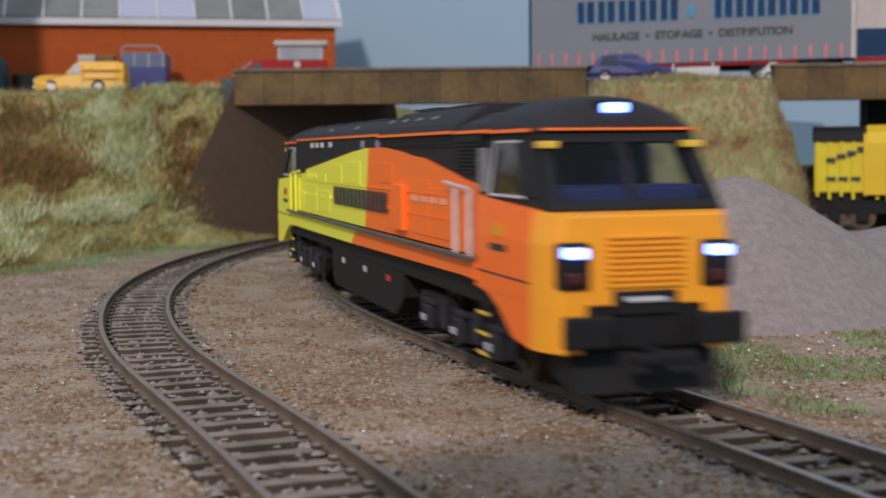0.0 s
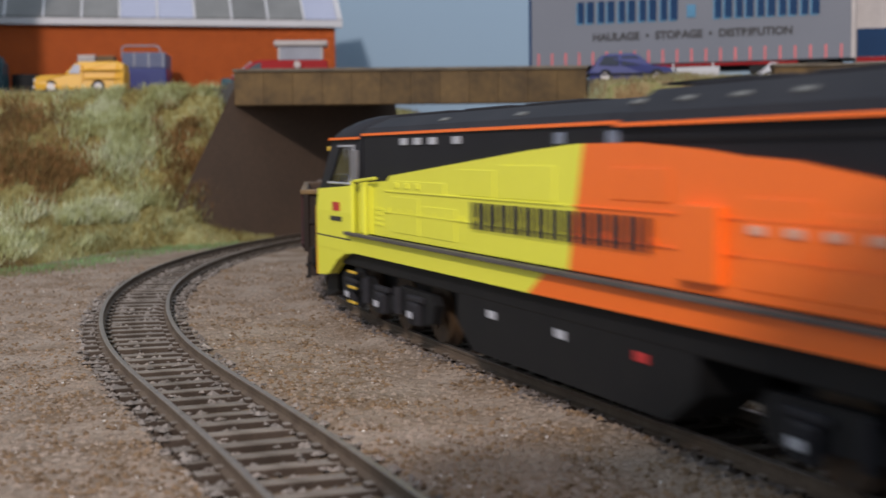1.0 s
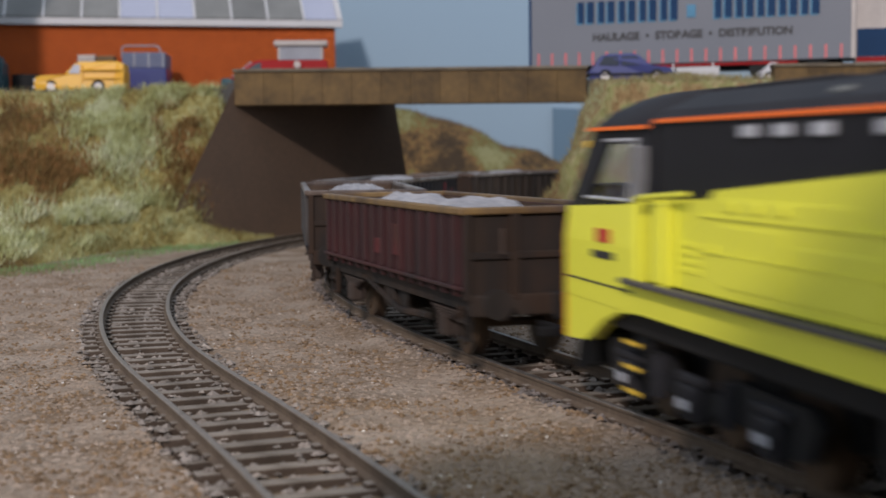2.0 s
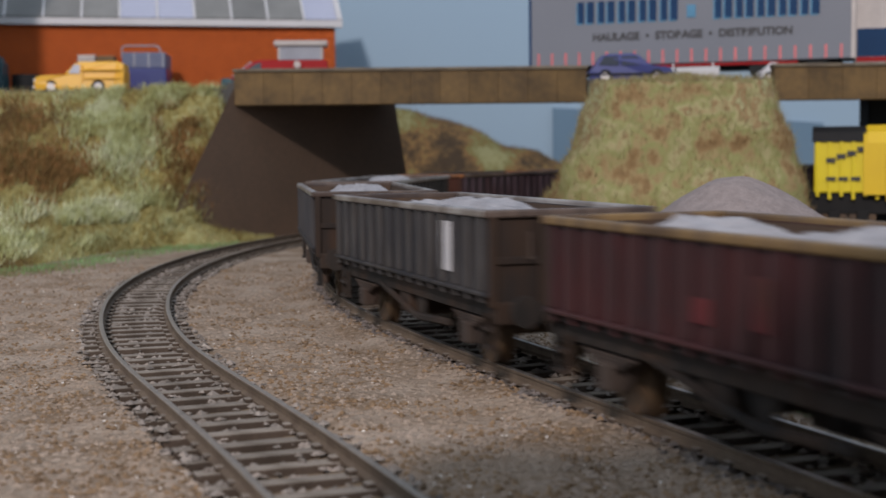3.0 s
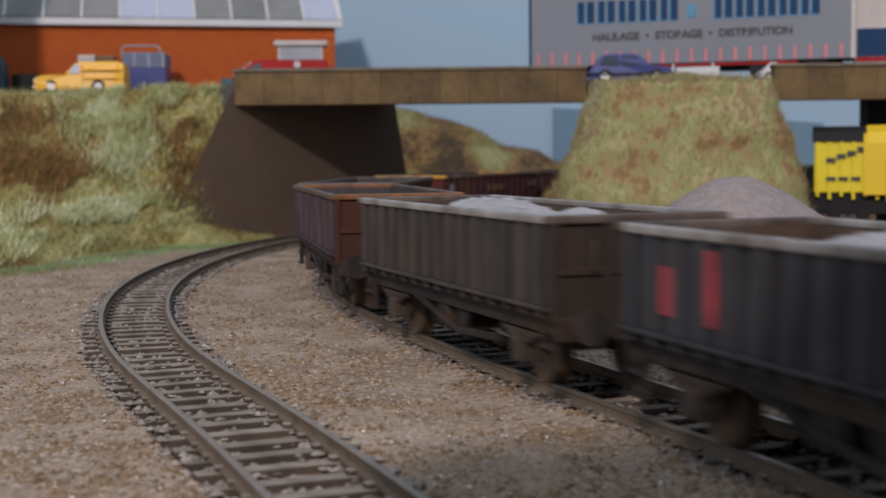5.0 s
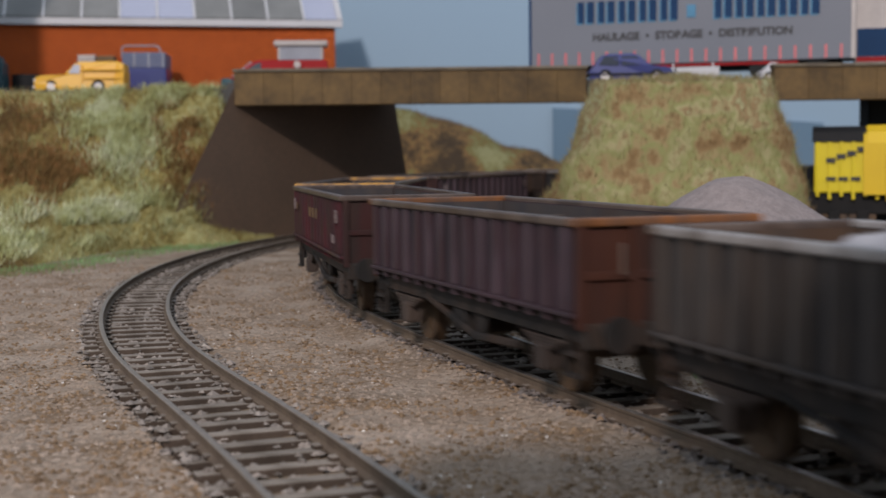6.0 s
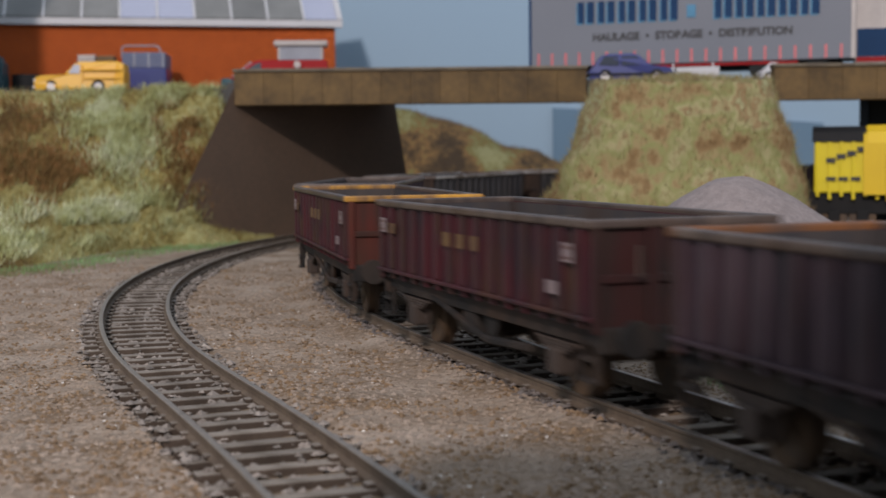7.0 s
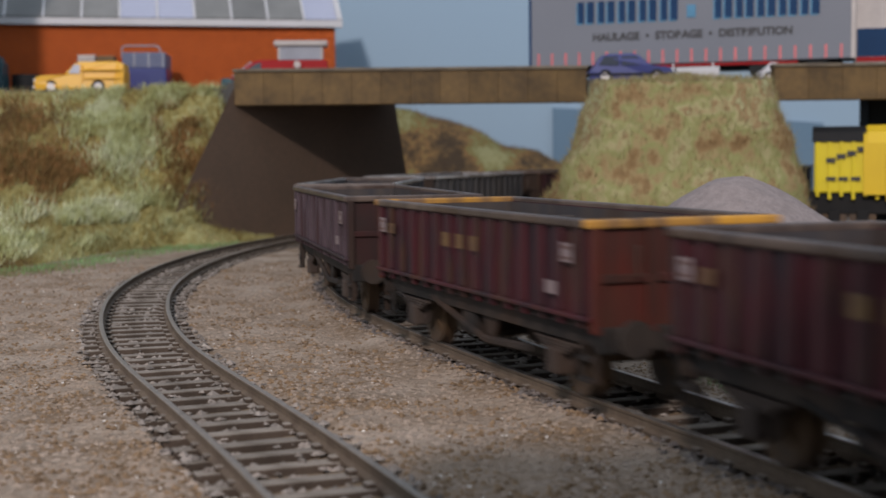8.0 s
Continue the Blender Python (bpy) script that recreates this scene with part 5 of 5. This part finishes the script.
def wheels(v, xs, r, half, hub=HUB, z=None):
    for x in xs:
        for s in (-1, 1):
            bm = bmesh.new()
            rod(bm, (x, s * (half - 2.2), r), (x, s * half, r), r, 16)
            tyre = part("wheel", bm, TYRE, v)
            bm = bmesh.new()
            rod(bm, (x, s * half, r), (x, s * (half + 0.25), r), r * 0.6, 14)
            part("hubcap", bm, hub, tyre, "pale metal hubcap")


def shell(outline, half, inset=1.2, levels=None):
    """A car body from its side outline: sides tuck in above the waist and the edges are rounded."""
    bm = bmesh.new()
    zmax = max(z for _, z in outline)
    waist = zmax * 0.55

    def width(z):
        return half - (max(0, z - waist) / (zmax - waist)) * inset * 2.2 - max(0, waist * 0.4 - z) * 0.15
    rings = []
    for k in (-1.0, -0.93, 0.93, 1.0):
        f = 0.94 if abs(k) == 1.0 else 1.0
        cx = sum(x for x, _ in outline) / len(outline)
        rings.append([(cx + (x - cx) * (0.985 if f < 1 else 1), k * width(z), z * (0.97 if f < 1 and z > zmax * 0.6 else 1)) for x, z in outline])
    loft(bm, rings)
    return bm


def side_glass(v, quads, half, mat=CAR_GLASS):
    for q in quads:
        for s in (-1, 1):
            bm = bmesh.new()
            a = [bm.verts.new((x, s * (half - d - 0.2), z)) for x, z, d in q]
            b = [bm.verts.new((x, s * (half - d + 0.18), z)) for x, z, d in q]
            bm.faces.new(a), bm.faces.new(b[::-1])
            for i in range(len(q)):
                bm.faces.new((a[i], a[(i + 1) % len(q)], b[(i + 1) % len(q)], b[i]))
            part("window", bm, mat, v)


def build_yellow_van():
    v = thing("yellow_van", "glossy yellow small van with long bonnet on the road", "van", m=put(-206.5, 786, 76.6, 3))
    body = shell([(-25, 2.5), (-25.6, 6), (-24.6, 9.4), (-22, 10.4), (-9, 11.0), (-7.5, 12), (-3, 17), (0, 18.2), (21, 18.4), (24.6, 17), (25.4, 11), (25, 3), (19, 1.8), (-19, 1.8)], 10)
    part("body", body, YELLOW_PAINT, v, smooth=False)
    side_glass(v, [[(-6.2, 11.6, 0.6), (0.2, 11.6, 0.6), (0.2, 16.6, 2.2), (-3.0, 16.6, 2.2)]], 10, PALE_GLASS)
    bm = bmesh.new()
    for z in (8.2, 13.0):
        box(bm, 2, 24.6, -10.25, 10.25, z, z + 0.8, 0.2)
    part("side_moulding", bm, YELLOW_PAINT, v)
    bm = bmesh.new()
    box(bm, 1.6, 2.0, -9.8, 9.8, 3, 16)
    part("door_edge", bm, YELLOW_PAINT, v)
    bm = bmesh.new()
    box(bm, -26.6, -25, -9, 9, 3.2, 4.8, 0.3)
    part("bumper", bm, HUB, v)
    for s in (-1, 1):
        bm = bmesh.new()
        rod(bm, (-26, s * 7, 7.4), (-25, s * 7, 7.4), 1.5, 12)
        part("headlight", bm, PALE_GREY, v)
    wheels(v, (-16, 10.5), 3.9, 9.8)
    return v


def build_blue_car():
    v = thing("blue_hatchback", "shiny dark blue hatchback car on the bridge road", "car", m=put(103.5, 752, 77.4, -2))
    part("body", shell([(-22, 3), (-22.6, 7), (-20.5, 9.6), (-16, 15.2), (-13, 16.4), (2, 16.6), (4.5, 15.6), (11, 10.2), (21, 9.0), (22.6, 7), (22.6, 3), (16, 2), (-16, 2)], 10.5), BLUE_PAINT, v)
    side_glass(v, [[(-17.5, 10.2, 0.9), (-6.5, 10.2, 0.9), (-6.5, 15.2, 2.4), (-14.3, 15.2, 2.4)], [(-5, 10.2, 0.9), (8.6, 10.2, 0.9), (3.0, 15.2, 2.4), (-5, 15.2, 2.4)]], 10.5, CAR_GLASS)
    wheels(v, (-14, 14), 4, 10.4)
    bm = bmesh.new()
    box(bm, -23.2, 23.2, -10.8, 10.8, 4.6, 6.0, 0.4)
    part("bumper", bm, BLACK, v)
    for s in (-1, 1):
        part("headlight", boxed(22.2, 23.0, s * 7.5 - 2, s * 7.5 + 2, 6.4, 8.2, 0.3), PALE_GREY, v)
    return v


def build_red_van():
    v = thing("red_van", "red van with a raised pale box on its roof", "van", m=put(-103, 866, 76, 4))
    part("body", shell([(-34, 3), (-35, 7), (-33.5, 10.5), (-28, 13.6), (-16, 23.0), (-11, 24.2), (29, 24.4), (31, 23), (31.4, 3), (24, 2), (-24, 2)], 11.5), RED_PAINT, v)
    side_glass(v, [[(-25, 14.6, 1.0), (-10.5, 14.6, 1.0), (-10.5, 22, 2.4), (-16.4, 22, 2.4)]], 11.5)
    bm = bmesh.new()
    for y0, y1 in ((-9.5, 9.5),):
        q = [(-28.4, y0, 13.9), (-28.4, y1, 13.9), (-16.6, y1 * 0.88, 22.8), (-16.6, y0 * 0.88, 22.8)]
        a = [bm.verts.new((x - 0.3, y, z + 0.3)) for x, y, z in q]
        b = [bm.verts.new((x + 0.3, y, z - 0.3)) for x, y, z in q]
        bm.faces.new(a), bm.faces.new(b[::-1])
        for i in range(4):
            bm.faces.new((a[i], a[(i + 1) % 4], b[(i + 1) % 4], b[i]))
    part("windscreen", bm, PALE_GLASS, v, "pale sloping windscreen")
    part("bonnet", boxed(-35.6, -27.4, -11.9, 11.9, 4.5, 12.6, 1.2), TEAL_PAINT, v, "dark blue-grey bonnet")
    box_top = part("roof_box", boxed(0, 28, -9, 9, 24, 32.6, 0.3), CAGE, v, "grey raised roof box")
    part("roof_cap", boxed(-2.5, 31, -11, 11, 32.6, 36.0, 0.8), CREAM, box_top, "cream overhanging cap")
    for x in (0.6, 27.4):
        part("post", boxed(x - 0.7, x + 0.7, -9.4, -8.2, 24, 32.6, 0.2), CREAM, box_top)
    bm = bmesh.new()
    rod(bm, (12, -11.2, 21), (12, -11.9, 21), 2.2, 14)
    part("emblem", bm, CREAM, v, "round pale emblem as a plain disc")
    wheels(v, (-19, 18), 4.4, 11.3)
    return v


def build_blue_lorry():
    v = thing("caged_lorry", "blue lorry with a grey slatted cage body", "lorry", m=put(-186, 858, 76, 6))
    part("body", boxed(-13.5, 14, -10, 30, 3, 19.5, 0.8), BLUE_PAINT, v, "blue lower body")
    upper = part("cage", boxed(-13, 13.5, -9.6, 30, 19.5, 29, 0.8), LORRY_GREY, v, "grey slatted upper body")
    for i in range(12):
        part("slat", boxed(-12.6 + i * 2.2, -11.6 + i * 2.2, -10.1, -9.5, 19.6, 28.8), CAGE if i % 4 == 3 else LORRY_GREY, upper)
    bm = bmesh.new()
    rod(bm, (-13, -9, 26), (-13, -9, 31.5), 0.5, 6)
    rod(bm, (-13, -9, 31.5), (-11, -9, 33), 0.5, 6)
    rod(bm, (-11, -9, 33), (8, -9, 33), 0.5, 6)
    rod(bm, (8, -9, 33), (10.5, -9, 31), 0.5, 6)
    rod(bm, (10.5, -9, 31), (10.5, -9, 26), 0.5, 6)
    part("hoop", bm, CAGE, v, "grey tubular hoop over the body")
    wheels(v, (-8, 9), 3.8, 10)
    return v


def build_crates():
    v = thing("crate_stack", "stack of pale wooden crates beside the lorry", "crate", m=put(-224, 872, 76, 5))
    for k, (x, z) in enumerate(((-8, 0), (4, 0), (-8, 10), (4, 10), (-8, 20), (4, 19.5))):
        crate = part("crate", boxed(x, x + 11, 0, 12, z, z + 9.4, 0.4), CREAM if k == 4 else RUST_FENCE, v)
        for i in range(3):
            part("slat", boxed(x + 0.4, x + 10.6, -0.6, 0.1, z + 1 + i * 2.8, z + 3 + i * 2.8), CREAM if k in (4,) else RUST_FENCE, crate)
    return v


def build_teal_van():
    v = thing("teal_van", "dark teal van parked by the brick wall", "van", m=put(-296, 840, 76, 8))
    part("body", shell([(-26, 3), (-27, 10), (-24, 24), (-20, 27), (24, 27), (27, 22), (27.5, 3), (20, 2), (-20, 2)], 11.5), TEAL_PAINT, v)
    side_glass(v, [[(10, 15, 1.2), (23, 15, 1.2), (21, 23, 2.2), (10, 23, 2.2)]], 11.5)
    wheels(v, (-17, 17), 4.4, 11.4)
    return v


def build_tyre_stack():
    v = thing("tyre_stack", "stack of dark tyres against the brick wall", "tyres", m=put(-262, 862, 76))
    for i in range(4):
        bm = bmesh.new()
        rod(bm, (0, 0, i * 4.2), (0, 0, i * 4.2 + 4), 9, 20)
        part("tyre", bm, TYRE, v)
    return v


yellow_van = build_yellow_van()
blue_car = build_blue_car()
red_van = build_red_van()
blue_lorry = build_blue_lorry()
crates = build_crates()
teal_van = build_teal_van()
tyres = build_tyre_stack()


def words(text, size, mat, parent, x, y, z, label, name="lettering"):
    """Raised letters in the built-in font, upright on a face that looks towards -y."""
    data = bpy.data.curves.new(name, "FONT")
    data.body, data.size, data.extrude, data.align_x = text, size * MM, 0.15 * MM, "CENTER"
    data.offset = 0.22 * MM
    data.materials.append(mat)
    ob = new(name, data)
    ob.parent = parent
    ob.matrix_basis = put(x, y, z) @ Matrix.Rotation(math.radians(90), 4, "X")
    ob["label"] = label
    return ob


def build_trailer():
    """A box trailer, 179 long; its lettered side runs from local 0 along x and looks towards -y."""
    t = thing("box_trailer", "long pale grey box trailer with blue lettering and red marks", "trailer", m=put(52, 790, 79, -20.2))
    body = part("body", boxed(0, 179, 0, 32, 10.4, 52, 0.5), SHED_GREY, t, "pale grey box body")
    part("corner_post", boxed(-1.2, 0.4, -0.4, 3, 10.4, 52, 0.3), TRAILER_BLUE, body, "blue corner post")
    part("corner_post", boxed(177.6, 180, -0.4, 3, 10.4, 52.2, 0.3), CREAM, body, "cream corner post")
    part("top_rail", boxed(0, 179, -0.4, 32, 51.6, 53.2, 0.3), TRAILER_RED, body, "red top rail")
    for i in range(22):
        x = 4 + i * 8.0
        part("red_mark", boxed(x, x + 1.4, -0.25, 0.1, 11.0, 18.2), TRAILER_RED, body, "upright red mark")
    # the firm's name as plain upright bars with a pale blue edge
    for x0, count, step in ((28, 5, 11.9), (105.5, 5, 11.6)):
        for i in range(count):
            for dx, w in ((0, 3.6), (5.4, 4.0)):
                x = x0 + i * step + dx
                bar = part("name_shape", boxed(x, x + w, -0.5, 0.05, 34.6, 46.6, 0.2), TRAILER_BLUE, body, "dark blue plain bar")
                part("bar_edge", boxed(x - 0.9, x + w - 0.9, -0.3, 0.05, 33.8, 45.8, 0.1), TRAILER_SOFT, bar, "paler blue edge of the bar")
    part("name_shape", boxed(90, 95, -0.5, 0.05, 35.5, 42.5, 0.2), TRAILER_SOFT, body, "pale blue plain shape")
    words("HAULAGE  \u2022  STORAGE  \u2022  DISTRIBUTION", 6.0, DARK_TEXT, body, 92, -0.15, 24.4, "small dark lettering")
    chassis = part("chassis", boxed(6, 172, 5, 27, 6.5, 10.4, 0.4), BLACK, t, "black chassis")
    for k in range(2):
        part("side_guard", boxed(58 + k * 26, 82 + k * 26, 0.4, 1.4, 2.4, 8.2, 0.3), WHITE, chassis, "white side guard panel")
    part("red_rail", boxed(56, 150, 0.6, 1.6, 8.6, 10.0, 0.2), RED_PAINT, chassis, "dark red side rail")
    for x in (60, 82, 104):
        part("post", boxed(x, x + 1, 0.2, 1.2, 2, 10.4), WHITE, chassis)
    for x in (130, 145, 160):
        for y in (4, 28):
            bm = bmesh.new()
            rod(bm, (x, y - 2.5, 6), (x, y + 2.5, 6), 6, 18)
            part("wheel", bm, TYRE, t)
    part("landing_leg", boxed(40, 43, 8, 24, 0, 7, 0.3), BLACK, t)
    return t


TRAILER_SOFT = material("trailer_pale_blue", (0.06, 0.22, 0.36), 0.5, bump=0)
trailer = build_trailer()

# second trailer further along the road: white top, blue and red below
second = thing("box_trailer", "white box trailer with blue panel and red stripe", "trailer", m=put(227, 748, 79, -14))
part("body", boxed(0, 90, 0, 30, 8, 52, 0.5), CREAM, second, "white box body")
part("blue_panel", boxed(0.6, 89, -0.3, 0.1, 12.2, 27.5, 0.1), TRAILER_BLUE, second, "dark blue side panel")
part("red_stripe", boxed(0.4, 89.4, -0.4, 0.1, 9.4, 12.0, 0.1), RED_PAINT, second, "red stripe along the edge")
part("chassis", boxed(4, 86, 4, 26, 0.2, 8, 0.4), BLACK, second)

# low white car half hidden behind the parapet
white_car = thing("white_car", "small white car beside the parapet", "car", m=put(183, 748, 77, 6))
part("body", shell([(-10, 2), (-10.4, 6), (-8, 7.4), (-4, 11.4), (4, 11.6), (7, 8), (10.4, 6.6), (10.4, 2)], 8), WHITE, white_car)
side_glass(white_car, [[(-5.5, 7.6, 0.8), (4.6, 7.6, 0.8), (3, 10.6, 1.8), (-3.6, 10.6, 1.8)]], 8)
wheels(white_car, (-6, 6.5), 3, 8)


# ---- yellow rail vehicle on a siding at the back ----
def build_yellow_wagon():
    v = thing("yellow_rail_vehicle", "bright yellow ribbed rail vehicle with dark roof on siding", "rail vehicle", m=put(235, 690, 0, -17))
    body = part("body", boxed(-44, 60, -13, 14, 19, 46, 0.6), WAGON_YELLOW, v, "yellow ribbed body")
    for i in range(9):
        x = -43 + i * 5.8
        part("rib", boxed(x, x + 1.7, -14.2, -12.8, 15.5 if i % 2 else 17, 45.4, 0.3), WAGON_YELLOW, body)
    bm = bmesh.new()
    loft(bm, [[(x, -14.4, 44.8), (x, -12.6, 49.6), (x, -5, 52.6), (x, 5, 52.6), (x, 13, 49.6), (x, 14.6, 44.8)] for x in (-45, -42, 14)])
    part("roof", bm, BLACK, v, "black curved roof")
    cab = part("cab", (lambda bm: (loft(bm, [[(x, -16.5, 18), (x, -16.5, 44 - k), (x, -13.5, 49.5 - k), (x, -6, 53 - k), (x, 6, 53 - k), (x, 13.5, 49.5 - k), (x, 16.5, 44 - k), (x, 16.5, 18)] for x, k in ((-20, 1.5), (-18, 0), (60, 0))]), bm)[1])(bmesh.new()), CAB_YELLOW, v, "plain yellow cab end")
    for x in (-9, 6, 22):
        part("post", boxed(x, x + 2, -17.2, -16.3, 15, 40, 0.4), CAB_YELLOW, cab)
    bm = bmesh.new()
    for i, (x, z) in enumerate(((-38, 34), (-33, 36), (-28, 37.5), (-23, 39.5))):
        box(bm, x, x + 4.4, -14.45, -14.1, z, z + 2.6)
    for x in (-38, -32, -26):
        box(bm, x, x + 4.6, -14.45, -14.1, 25, 27)
    part("lettering", bm, DARK_TEXT, body, "dark lettering as plain bars")
    part("underframe", boxed(-46, 60, -11, 11, 8, 19, 0.5), BLACK, v)
    for x in (-34, -20, 10, 24):
        for s in (-1, 1):
            bm = bmesh.new()
            rod(bm, (x, s * 8, 6.5), (x, s * 10.5, 6.5), 6.5, 18)
            part("wheel", bm, WHEEL_STEEL, v)
            part("axlebox", boxed(x - 3, x + 3, s * 12 - 1.5, s * 12 + 1.5, 4, 10, 0.5), BLACK, v)
    return v


yellow_wagon = build_yellow_wagon()
siding = tagged(new("siding_track"), "short siding track under the yellow vehicle", "railway track", kind="structure")
for lat in (-8.7, 8.7):
    ob = part("rail", boxed(-70, 130, lat - 0.55, lat + 0.55, -2.5, 0, 0.2), RAIL, siding)
    ob.matrix_basis = put(235, 690, 0, -17)
for i in range(22):
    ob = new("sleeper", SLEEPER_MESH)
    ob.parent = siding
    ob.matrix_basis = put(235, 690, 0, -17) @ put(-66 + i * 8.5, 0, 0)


# ---- what moves ----
def motions():
    times = [i * 0.2 for i in range(41)]
    walk(locomotive, [(t, vehicle_pose(ride(t) - LOCO_AHEAD, 95)) for t in times])
    for k, wagon in enumerate(wagons):
        walk(wagon, [(t, vehicle_pose(ride(t) + k * PITCH + 53.5, 36)) for t in times])
    for ob, x, r in spinners:
        walk(ob, [(i / 15, Matrix.Translation((x, 0, r * MM)) @ Matrix.Rotation((ride(0) - ride(i / 15)) / r, 4, "Y")) for i in range(121)])


motions()
